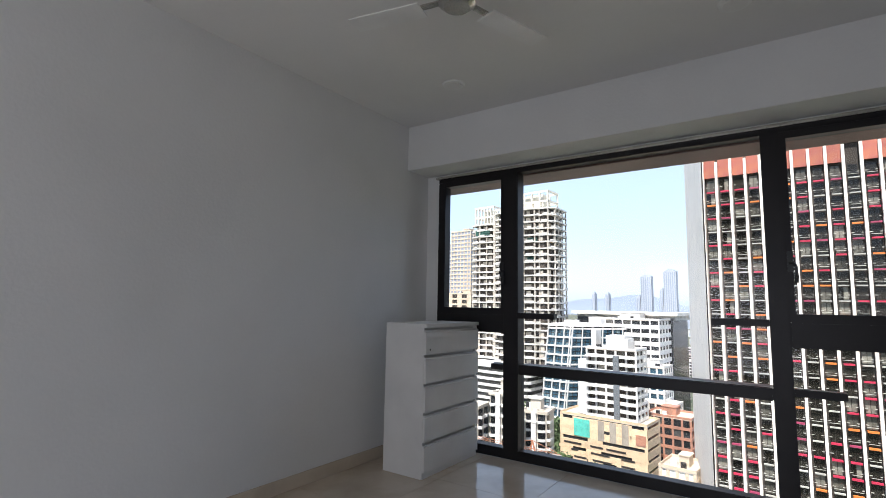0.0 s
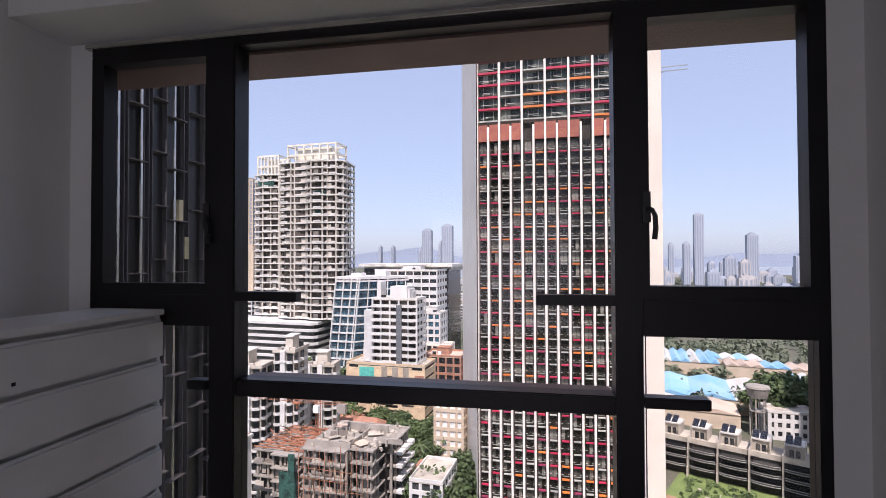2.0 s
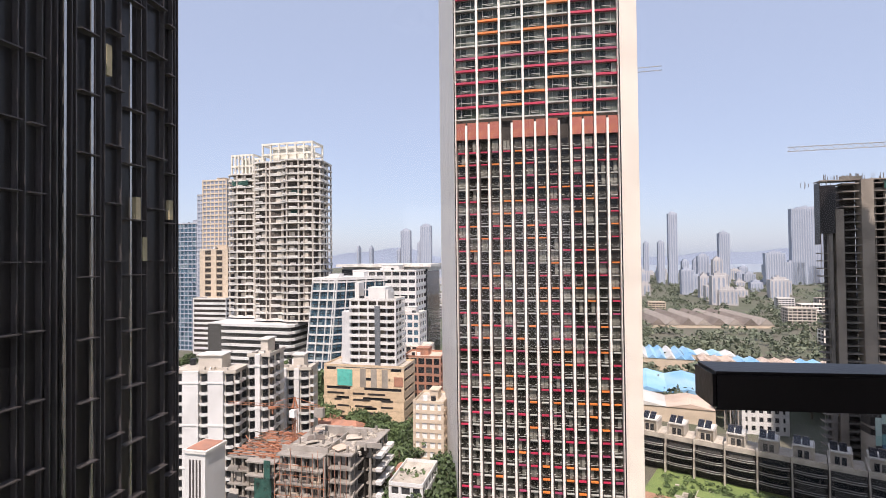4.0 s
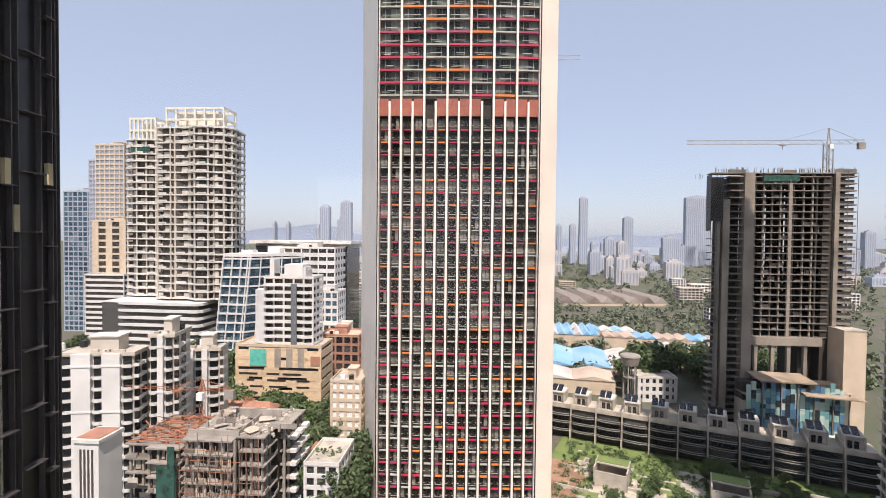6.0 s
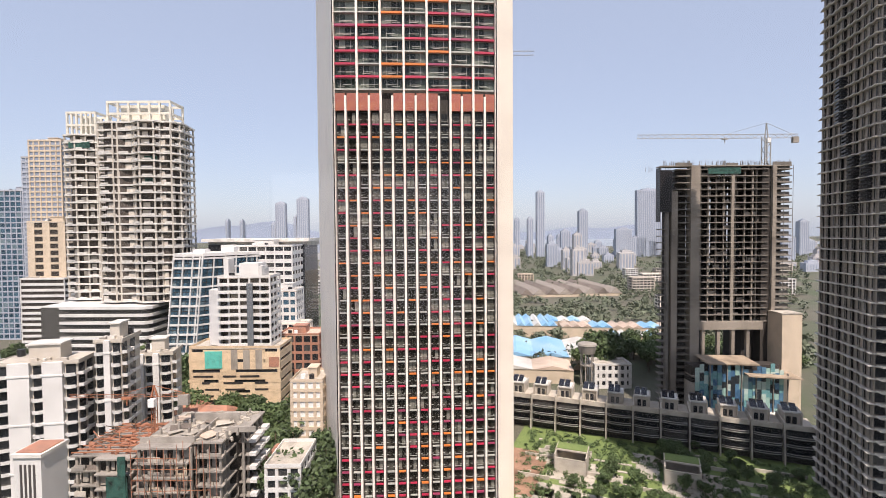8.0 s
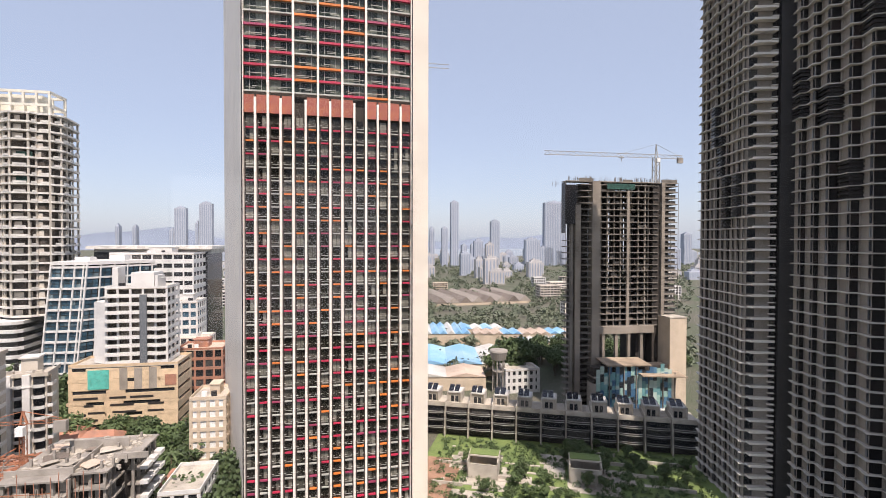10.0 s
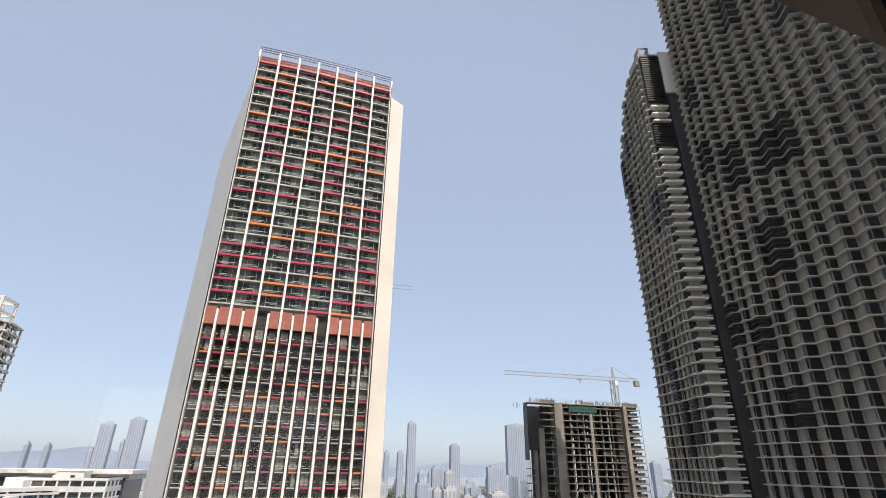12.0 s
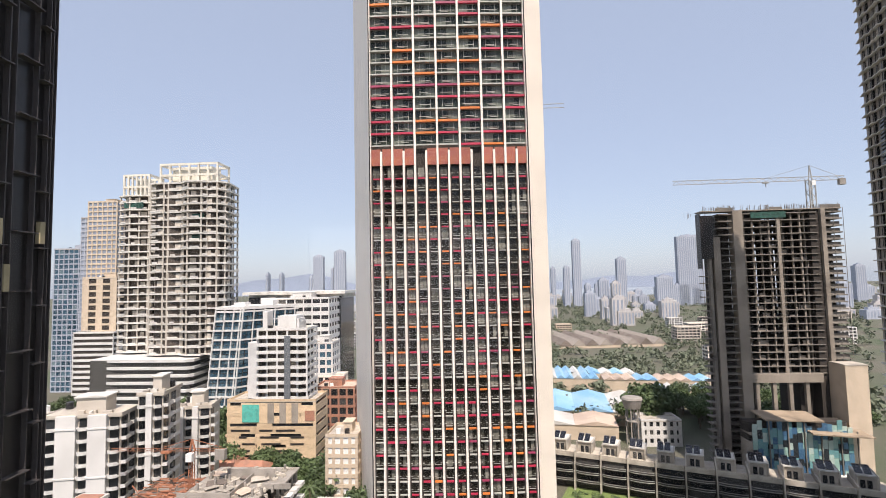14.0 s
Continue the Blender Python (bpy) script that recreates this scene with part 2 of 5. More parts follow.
# ---- building blocks ----
class Geo:
    """Gathers boxes, prisms and sheets into one mesh."""

    def __init__(self):
        self.v, self.f = [], []

    def box(self, cx, cy, cz, sx, sy, sz, rot=0.0):
        c, s = math.cos(radians(rot)), math.sin(radians(rot))
        i = len(self.v)
        for dz in (-0.5, 0.5):
            for dx, dy in ((-0.5, -0.5), (0.5, -0.5), (0.5, 0.5), (-0.5, 0.5)):
                x, y = dx * sx, dy * sy
                self.v.append((cx + c * x - s * y, cy + s * x + c * y, cz + dz * sz))
        self.f += [(i + 3, i + 2, i + 1, i), (i + 4, i + 5, i + 6, i + 7), (i, i + 1, i + 5, i + 4),
                   (i + 1, i + 2, i + 6, i + 5), (i + 2, i + 3, i + 7, i + 6), (i + 3, i, i + 4, i + 7)]
        return self

    def span(self, x0, x1, y0, y1, z0, z1):
        return self.box((x0 + x1) / 2, (y0 + y1) / 2, (z0 + z1) / 2, x1 - x0, y1 - y0, z1 - z0)

    def prism(self, poly, z0, z1):
        i, n = len(self.v), len(poly)
        self.v += [(x, y, z0) for x, y in poly] + [(x, y, z1) for x, y in poly]
        self.f += [tuple(i + k for k in reversed(range(n))), tuple(i + n + k for k in range(n))]
        self.f += [(i + k, i + (k + 1) % n, i + n + (k + 1) % n, i + n + k) for k in range(n)]
        return self

    def bar(self, a, b, w, h=None):
        a, b = Vector(a), Vector(b)
        d = (b - a).normalized()
        s = d.cross(Vector((0, 0, 1)))
        s = s.normalized() if s.length > 1e-4 else Vector((1, 0, 0))
        u = s.cross(d).normalized()
        h = h or w
        i = len(self.v)
        for p in (a, b):
            for k, l in ((-1, -1), (1, -1), (1, 1), (-1, 1)):
                self.v.append(tuple(p + s * (k * w / 2) + u * (l * h / 2)))
        self.f += [(i, i + 1, i + 2, i + 3), (i + 7, i + 6, i + 5, i + 4)]
        self.f += [(i + k, i + 4 + k, i + 4 + (k + 1) % 4, i + (k + 1) % 4) for k in range(4)]
        return self

    def round(self, cx, cy, z0, z1, r0, r1, n=20):
        i = len(self.v)
        for z, r in ((z0, r0), (z1, r1)):
            self.v += [(cx + r * math.cos(2 * math.pi * k / n), cy + r * math.sin(2 * math.pi * k / n), z) for k in range(n)]
        self.f += [tuple(i + k for k in reversed(range(n))), tuple(i + n + k for k in range(n))]
        self.f += [(i + k, i + (k + 1) % n, i + n + (k + 1) % n, i + n + k) for k in range(n)]
        return self

    def mesh(self, name, material, bevel=0.0):
        me = bpy.data.meshes.new(name)
        me.from_pydata(self.v, [], self.f)
        if bevel:
            bm = bmesh.new()
            bm.from_mesh(me)
            bmesh.ops.bevel(bm, geom=bm.edges, offset=bevel, segments=2, affect="EDGES", clamp_overlap=True)
            bm.to_mesh(me)
            bm.free()
        me.materials.append(M[material])
        me.update()
        return me


def part(name, geo, material, parent, label="", bevel=0.0, kind=""):
    ob = new(name, geo.mesh(name, material, bevel))
    ob.parent = parent
    return tagged(ob, label, kind=kind)


def piece(name, me, parent, x=0, y=0, z=0, rot=0.0):
    """One of many alike pieces that share a mesh."""
    ob = new(name, me)
    ob.parent = parent
    ob.matrix_basis = pose(x, y, z, 0, 0, rot)
    return ob


def thing(name, m, label, category, group="", kind=""):
    ob = new(name)
    ob.empty_display_size = 0.2
    ob.matrix_basis = m
    return tagged(ob, label, category, group, kind)


def structure(name, geo, material, label="", bevel=0.0):
    return tagged(new(name, geo.mesh(name, material, bevel)), label, name.split("_")[0], kind="structure")


EYE_X, EYE_Y, EYE_Z, GROUND = -0.76, 3.96, 1.49, -75.0
CITY_TURN = -5.5


def city(r, a, z=GROUND, rot=0.0):
    """A pose in the city: metres to the right of and ahead of the window, on the street grid."""
    c, s = math.cos(radians(CITY_TURN)), math.sin(radians(CITY_TURN))
    return pose(EYE_X + c * r - s * a, EYE_Y + s * r + c * a, z, 0, 0, CITY_TURN + rot)


# ---- the room ----
YW = 4.23                      # inner plane of the window
XL, XR, CEIL = -3.12, 0.95, 3.2
W0, W1, WT = -2.97, 0.80, 2.72  # window opening
YB = -2.6

floor_base = structure("floor", Geo().span(XL - 0.2, XR + 0.2, YB - 0.2, YW + 0.14, -0.25, -0.02), "marble", "polished beige marble floor")
structure("ceiling", Geo().span(XL - 0.2, XR + 0.2, YB - 0.2, YW + 0.3, CEIL, CEIL + 0.2), "ceiling", "white painted plaster ceiling")
structure("wall_west", Geo().span(XL - 0.2, XL, YB - 0.2, YW + 0.13, -0.02, CEIL), "wall", "plain white painted wall")
structure("wall_east", Geo().span(XR, XR + 0.2, YB - 0.2, YW + 0.13, -0.02, CEIL), "wall", "plain white painted wall")
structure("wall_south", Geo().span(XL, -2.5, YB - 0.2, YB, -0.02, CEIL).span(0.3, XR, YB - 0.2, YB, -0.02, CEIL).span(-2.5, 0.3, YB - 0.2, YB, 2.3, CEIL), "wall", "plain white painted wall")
# fill lamp added in an unseen rear opening, to brighten the room
fill_lamp = new("daylight", bpy.data.lights.new("daylight", "AREA"))
fill_lamp.data.shape, fill_lamp.data.size, fill_lamp.data.size_y, fill_lamp.data.energy, fill_lamp.data.color = "RECTANGLE", 2.7, 2.2, 11.5, (0.9, 0.94, 1.0)
fill_lamp.matrix_world = look((-1.1, YB - 0.15, 1.2), (-1.1, 2, 1.2))
structure("door_1", Geo().span(-2.5, 0.3, YB - 0.26, YB - 0.2, 0, 2.3), "frame", "added dark door closing an unseen rear opening")
structure("wall_north", Geo().span(XL, W0, YW - 0.02, YW + 0.13, -0.02, WT).span(W1, XR, YW - 0.02, YW + 0.13, -0.02, WT)
          .span(XL, XR, YW - 0.02, YW + 0.3, WT, CEIL), "wall", "white wall round the wide window")
structure("beam", Geo().span(XL, XR, 3.85, YW - 0.02, 2.745, CEIL), "wall", "white plaster beam above the window", 0.004)
for nm, g in (("baseboard_west", Geo().span(XL, XL + 0.012, YB, YW - 0.02, 0, 0.1)),
              ("baseboard_east", Geo().span(XR - 0.012, XR, YB, YW - 0.02, 0, 0.1)),
              ("baseboard_south", Geo().span(XL + 0.012, XR - 0.012, YB, YB + 0.012, 0, 0.1))):
    structure(nm, g, "marble", "polished beige marble skirting", 0.002)
structure("trim", Geo().span(W0 - 0.02, W1 + 0.05, YW - 0.06, YW - 0.021, WT - 0.02, WT + 0.005), "chrome", "thin curtain track along the window head", 0.004)

# window: frame, sashes, transoms, panes, ledges
win = thing("window_1", pose(0, 0, 0), "wide dark aluminium window with two casements", "window", kind="structure")
F = 0.07
XM0, XM1 = -2.19, -2.04        # left mullion
XN0, XN1 = -0.1, 0.02          # right mullion
Y0, Y1 = YW - 0.03, YW + 0.07
part("window_frame", Geo().span(W0, W0 + 0.06, Y0, Y1, 0.02, WT - 0.06), "frame", win, bevel=0.004)
part("window_frame", Geo().span(W1 - 0.05, W1, Y0, Y1, 0.02, WT - 0.06), "frame", win, bevel=0.004)
part("window_frame", Geo().span(W0, W1, Y0, Y1, WT - 0.06, WT), "frame", win, bevel=0.004)
part("window_frame", Geo().span(W0, W1, Y0, Y1, 0.0, 0.09), "frame", win, bevel=0.004)
for a, b in ((XM0, XM1), (XN0, XN1)):
    part("mullion", Geo().span(a, b, Y0 - 0.03, Y1 + 0.01, 0.09, WT - 0.06), "frame", win, bevel=0.006)
part("transom", Geo().span(XM1, XN0, Y0 - 0.01, Y1, 0.765, 0.855), "frame", win, bevel=0.006)
for x0, x1 in ((W0 + 0.06, XM0), (XN1, W1 - 0.05)):
    part("transom", Geo().span(x0, x1, Y0 - 0.015, Y1, 1.135, 1.31), "frame", win, bevel=0.006)
    sash = part("sash", Geo().span(x0, x0 + 0.035, Y0 - 0.012, Y1 - 0.02, 1.31, WT - 0.06).span(x1 - 0.035, x1, Y0 - 0.012, Y1 - 0.02, 1.31, WT - 0.06)
                .span(x0 + 0.035, x1 - 0.035, Y0 - 0.012, Y1 - 0.02, 1.31, 1.366).span(x0 + 0.035, x1 - 0.035, Y0 - 0.012, Y1 - 0.02, WT - 0.11, WT - 0.06), "frame", win)
    hx = x1 - 0.02 if x0 < -1 else x0 + 0.02
    g = Geo().span(hx - 0.018, hx + 0.018, Y0 - 0.03, Y0 - 0.012, 1.66, 1.8)
    pts = [(hx, Y0 - 0.035, 1.715), (hx + 0.018, Y0 - 0.05, 1.718), (hx + 0.03, Y0 - 0.055, 1.69), (hx + 0.033, Y0 - 0.055, 1.63), (hx + 0.028, Y0 - 0.052, 1.58)]
    for p, q in zip(pts, pts[1:]):
        g.bar(p, q, 0.02, 0.018)
    part("handle", g, "black", sash, "black lever handle")
    part("pane", Geo().span(x0 + 0.03, x1 - 0.03, YW + 0.015, YW + 0.021, 1.36, WT - 0.1), "glass", win).visible_shadow = False
    part("pane", Geo().span(x0, x1, YW + 0.015, YW + 0.021, 0.09, 1.14), "glass", win).visible_shadow = False
part("pane", Geo().span(XM1, XN0, YW + 0.015, YW + 0.021, 0.85, WT - 0.06), "glass", win).visible_shadow = False
part("pane", Geo().span(XM1, XN0, YW + 0.015, YW + 0.021, 0.09, 0.77), "glass", win).visible_shadow = False
part("ledge", Geo().span(XM1, XN0, Y1, Y1 + 0.1, 0.79, 0.85), "brown", win, "brown outer ledge", 0.004)
for x0, x1, z in ((XM1, XM1 + 0.36, 1.3), (XN0 - 0.36, XN0, 1.3), (XM0 - 0.12, XM0, 0.825), (XN1, XN1 + 0.28, 0.84)):
    part("bracket", Geo().span(x0, x1, YW - 0.075, YW - 0.004, z - 0.025, z + 0.025), "frame", win, "dark stub rail on the mullion", 0.004)
part("soffit", Geo().span(W0 - 0.3, W1 + 0.3, Y1, YW + 0.44, WT - 0.075, WT + 0.2), "brown", win, "brown cladding under the window head", 0.004)
part("reveal", Geo().span(W0 - 0.1, W0, Y1, YW + 0.14, 0, WT - 0.08), "brown", win)
part("reveal", Geo().span(W1, W1 + 0.1, Y1, YW + 0.14, 0, WT - 0.08), "brown", win)

# chest of drawers
chest = thing("chest_of_drawers", pose(-2.65, 3.716, 0), "white lacquered tall chest of drawers by the window", "chest of drawers")
CW, CD, CH = 0.84, 0.43, 1.23
part("side_panel", Geo().span(-CD / 2, CD / 2 - 0.02, -CW / 2, -CW / 2 + 0.02, 0, CH - 0.03), "lacquer", chest, bevel=0.002)
part("side_panel", Geo().span(-CD / 2, CD / 2 - 0.02, CW / 2 - 0.02, CW / 2, 0, CH - 0.03), "lacquer", chest, bevel=0.002)
part("back_panel", Geo().span(-CD / 2, -CD / 2 + 0.01, -CW / 2 + 0.02, CW / 2 - 0.02, 0.02, CH - 0.03), "lacquer", chest)
part("top", Geo().span(-CD / 2, CD / 2 + 0.004, -CW / 2 - 0.003, CW / 2 + 0.003, CH - 0.03, CH), "lacquer", chest, bevel=0.003)
part("inner_case", Geo().span(-CD / 2 + 0.01, CD / 2 - 0.045, -CW / 2 + 0.02, CW / 2 - 0.02, 0.03, CH - 0.03), "lacquer", chest)
part("plinth", Geo().span(-CD / 2 + 0.02, CD / 2 - 0.022, -CW / 2 + 0.02, CW / 2 - 0.02, 0, 0.05), "lacquer", chest, bevel=0.002)
heights = [(0.055, 0.285), (0.29, 0.515), (0.52, 0.745), (0.75, 0.975), (0.98, 1.197)]
for z0, z1 in heights:
    g = Geo().span(CD / 2 - 0.02, CD / 2, -CW / 2 + 0.002, CW / 2 - 0.002, z0, z1 - 0.035)
    g.span(CD / 2 - 0.02, CD / 2 - 0.012, -CW / 2 + 0.002, CW / 2 - 0.002, z1 - 0.035, z1 - 0.02)
    front = part("drawer_front", g, "lacquer", chest, bevel=0.002)
part("hole_plug", Geo().box(CD / 2 + 0.001, -0.36, 1.02, 0.004, 0.014, 0.014), "black", front)

# ceiling fan and downlights
fan = thing("ceiling_fan", pose(-1.34, 2.03, CEIL), "white three-blade ceiling fan with chrome hub at rest", "ceiling fan")
part("canopy", Geo().round(0, 0, -0.06, 0, 0.06, 0.075), "white_plastic", fan)
part("rod", Geo().round(0, 0, -0.16, -0.06, 0.015, 0.015), "white_plastic", fan)
part("motor", Geo().round(0, 0, -0.26, -0.235, 0.07, 0.1, 28).round(0, 0, -0.235, -0.19, 0.1, 0.1, 28).round(0, 0, -0.19, -0.16, 0.1, 0.05, 28), "chrome", fan, "chrome motor housing")
for k in range(3):
    an = 72 + 120 * k
    c, s = math.cos(radians(an)), math.sin(radians(an))
    arm = part("blade_arm", Geo().bar((0.1 * c, 0.1 * s, -0.21), (0.24 * c, 0.24 * s, -0.215), 0.04, 0.008), "chrome", fan)
    part("blade", Geo().bar((0.2 * c, 0.2 * s, -0.225), (0.63 * c, 0.63 * s, -0.225), 0.13, 0.008), "white_plastic", arm, "white painted blade")
for x, y in ((-2.17, 3.25), (-0.16, 3.23)):
    dl = thing("downlight", pose(x, y, CEIL), "round white recessed ceiling downlight, unlit", "downlight", "ceiling downlights")
    part("ring", Geo().round(0, 0, -0.012, 0, 0.085, 0.095, 28), "white_plastic", dl)
    part("diffuser", Geo().round(0, 0, -0.015, -0.012, 0.065, 0.065, 28), "ceiling", dl)

# ---- the city: ground, hills, water ----
def sheet(x0, x1, y0, y1, z0, z1):
    return Geo().span(x0, x1, y0, y1, z0, z1)


structure("ground", sheet(-4500, 4500, -1500, 4800, GROUND - 1, GROUND), "ground", "dusty city ground with patches of green")
water = structure("water", sheet(-300, 2600, 2300, 4700, GROUND, GROUND + 0.3), "water", "pale hazy sea inlet near the horizon")


def ridge(name, x0, x1, y, top, seed):
    rnd = random.Random(seed)
    n, g = 60, Geo()
    ph = [rnd.uniform(0, 6.28) for _ in range(5)]
    for k in range(n + 1):
        u = k / n
        h = sum(math.sin(u * (5 + 5 * j) + ph[j]) / (1 + j) for j in range(5)) * 0.25 + 0.62
        h *= math.sin(math.pi * u) ** 0.5 if 0 < u < 1 else 0
        x = x0 + (x1 - x0) * u
        g.v += [(x, y - 200, GROUND), (x, y, GROUND + 4 + top * max(h, 0.02)), (x, y + 200, GROUND)]
    for k in range(n):
        i = 3 * k
        g.f += [(i, i + 3, i + 4, i + 1), (i + 1, i + 4, i + 5, i + 2)]
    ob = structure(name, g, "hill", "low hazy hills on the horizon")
    ob["category"] = "hills"


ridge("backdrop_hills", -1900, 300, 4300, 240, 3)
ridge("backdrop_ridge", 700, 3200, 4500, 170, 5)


# ---- generic buildings ----
def grid_block(name, label, r0, r1, a, d, ztop, wall, win, floor=3.2, bay=3.2, zbot=GROUND, rot=0.0, band=1.1, pier=0.8,
               proud=0.35, roof="paving", seed=1, category="building", group="", cabin=True, single=False):
    """A framed building: panes set back between floor bands and piers, with a parapet roof."""
    rnd = random.Random(seed)
    w, h = r1 - r0, ztop - zbot
    ob = thing(name, city((r0 + r1) / 2, a, zbot, rot), label, category, group)
    n, cols, deep = max(1, round(h / floor)), max(1, round(w / bay)), max(1, round(d / bay))
    fh, bw, bd = h / n, w / cols, d / deep
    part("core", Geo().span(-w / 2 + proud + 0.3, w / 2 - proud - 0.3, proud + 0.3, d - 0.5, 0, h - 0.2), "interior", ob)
    panes = Geo()
    me = Geo().box(0, 0, 0, bw - pier, 0.1, fh - band).mesh("window", win) if single else None
    for i in range(n):
        z = i * fh + band + (fh - band) / 2
        for c in range(cols):
            x = -w / 2 + (c + 0.5) * bw
            if me and c + i * cols < 300:
                piece("window", me, ob, x, proud + 0.1, z)
            else:
                panes.box(x, proud + 0.1, z, bw - pier, 0.1, fh - band)
        for c in range(deep):
            for s in (-1, 1):
                panes.box(s * (w / 2 - proud - 0.1), (c + 0.5) * bd, z, 0.1, bd - pier, fh - band)
    if panes.v:
        part("windows", panes, win, ob, kind="stuff")
    bm = Geo().box(0, d / 2, band / 2, w, d, band).mesh("floor_band", wall)
    for i in range(n):
        piece("floor_band", bm, ob, 0, 0, i * fh)
    pm = Geo().box(0, 0, h / 2, pier, 0.5, h - 0.1).mesh("pier", wall)
    for c in range(cols + 1):
        x = min(max(-w / 2 + c * bw, -w / 2 + pier / 2), w / 2 - pier / 2)
        piece("pier", pm, ob, x, 0.27, 0)
    qm = Geo().box(0, 0, h / 2, 0.5, pier, h - 0.1).mesh("pier", wall)
    for c in range(1, deep + 1):
        for s in (-1, 1):
            piece("pier", qm, ob, s * (w / 2 - 0.27), c * bd - (pier / 2 if c == deep else 0), 0)
    part("roof", Geo().span(-w / 2, w / 2, 0, d, h, h + 0.3), roof, ob)
    part("parapet", Geo().span(-w / 2, w / 2, 0, 0.25, h + 0.3, h + 1.2).span(-w / 2, w / 2, d - 0.25, d, h + 0.3, h + 1.2)
         .span(-w / 2, -w / 2 + 0.25, 0.25, d - 0.25, h + 0.3, h + 1.2).span(w / 2 - 0.25, w / 2, 0.25, d - 0.25, h + 0.3, h + 1.2), wall, ob)
    if cabin:
        cw, cx = w * rnd.uniform(0.25, 0.4), rnd.uniform(-0.2, 0.2) * w
        part("stair_cabin", Geo().span(cx - cw / 2, cx + cw / 2, d * 0.35, d * 0.7, h + 0.3, h + 3.6).span(cx - cw / 2 - 0.3, cx + cw / 2 + 0.3, d * 0.35 - 0.3, d * 0.7 + 0.3, h + 3.6, h + 3.9), wall, ob)
        for k in range(2):
            tx = rnd.uniform(-0.35, 0.35) * w
            part("water_tank", Geo().round(tx, d * 0.2, h + 0.3, h + 2.1, 0.9, 0.85, 12), rnd.choice(["black", "white_plastic"]), ob)
    return ob


def slab_frame(name, label, plan, m, floors, fh, slab, column, inner, seed=1, thick=0.35, post=0.7, every=5.5, inset=3.0, parapets=0.5, category="tower block", core=True, rim=1.4):
    """An unfinished frame: floor plates on columns round a set-back core, with bits of parapet."""
    rnd = random.Random(seed)
    ob = thing(name, m, label, category)
    me = Geo().prism(plan, 0, thick).mesh("floor_slab", slab)
    for k in range(floors + 1):
        piece("floor_slab", me, ob, 0, 0, k * fh)
    cx, cy = sum(p[0] for p in plan) / len(plan), sum(p[1] for p in plan) / len(plan)
    edge = []
    for (x0, y0), (x1, y1) in zip(plan, plan[1:] + plan[:1]):
        n = max(1, round(math.hypot(x1 - x0, y1 - y0) / every))
        edge += [(x0 + (x1 - x0) * k / n, y0 + (y1 - y0) * k / n, math.degrees(math.atan2(y1 - y0, x1 - x0)), math.hypot(x1 - x0, y1 - y0) / n, x1 - x0, y1 - y0) for k in range(n)]
    cm = Geo().box(0, 0, floors * fh / 2, post, post, floors * fh).mesh("column", column)
    for x, y, an, ln, ux, uy in edge:
        f = rim / max(math.hypot(x - cx, y - cy), 0.1)
        piece("column", cm, ob, x + (cx - x) * f, y + (cy - y) * f, 0, an)
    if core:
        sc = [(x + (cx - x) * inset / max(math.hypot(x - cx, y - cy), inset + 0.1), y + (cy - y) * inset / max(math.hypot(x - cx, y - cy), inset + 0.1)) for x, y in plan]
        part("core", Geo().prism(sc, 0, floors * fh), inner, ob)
    g, wn, rail = Geo(), Geo(), Geo()
    for k in range(floors):
        for x, y, an, ln, ux, uy in edge:
            q = math.hypot(ux, uy)
            mx, my = x + ux / q * ln / 2, y + uy / q * ln / 2
            if rnd.random() < parapets:
                g.box(mx, my, k * fh + thick + 0.45, ln * rnd.uniform(0.3, 0.9), 0.2, 0.9, an)
            ix, iy = (cx - mx), (cy - my)
            l = math.hypot(ix, iy)
            if core and rnd.random() < 0.55:
                wn.box(mx + ix / l * (inset * 0.72), my + iy / l * (inset * 0.72), k * fh + fh / 2 + 0.1, ln * rnd.uniform(0.25, 0.6), 0.15, fh * 0.62, an)
    if g.v:
        part("parapet", g, slab, ob, kind="stuff")
    if wn.v:
        part("infill_wall", wn, column, ob, kind="stuff")
    return ob


# ---- the tall slab tower with coloured bars ----
tower = thing("slab_tower", city(-6.2, 131.0, GROUND, 3.5), "tall cream tower with white fins and crimson and orange balcony bars", "tower block")
HALF, BOW, BASE = 21.2, 0.55, 75.0
T_TOP, T_BAND1, T_BAND0, T_SIDE = 122 + BASE, 37.9 + BASE, 33.2 + BASE, 115.5 + BASE


def arc(u, back=0.0):
    """A place on the bowed front, u from -1 to 1, and the turn of the face there."""
    return u * HALF, -BOW * (1 - u * u) + back, math.degrees(math.atan(2 * BOW * u / HALF))


outline = [arc(-1 + k / 14, 1.3)[:2] for k in range(29)]
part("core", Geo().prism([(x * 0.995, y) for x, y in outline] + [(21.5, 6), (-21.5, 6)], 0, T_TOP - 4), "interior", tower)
part("side_wall", Geo().prism([(-21.25, -0.1), (-21.0, 1.2), (-35.1, 60), (-36.2, 60)], 0, T_SIDE), "cream", tower, "smooth cream end wall")
part("side_wall", Geo().prism([(21.25, -0.1), (26.4, 2.9), (26.4, 24), (25.4, 24), (25.4, 3.6), (21.0, 1.2)], 0, T_SIDE), "cream", tower, "smooth cream end wall")
part("back_wall", Geo().prism([(-22.6, 6.5), (25.2, 6.5), (25.2, 60), (-34.8, 60)], 0, T_SIDE - 1), "cream", tower)
for s in (-1, 1):
    part("edge_joint", Geo().box(s * 21.3, 0.2, T_TOP / 2 - 1, 0.3, 1.6, T_TOP - 4), "frame", tower, "dark shadow joint beside the end wall")
wide = Geo().box(0, 0, T_TOP / 2, 0.56, 1.3, T_TOP).mesh("fin", "fin")
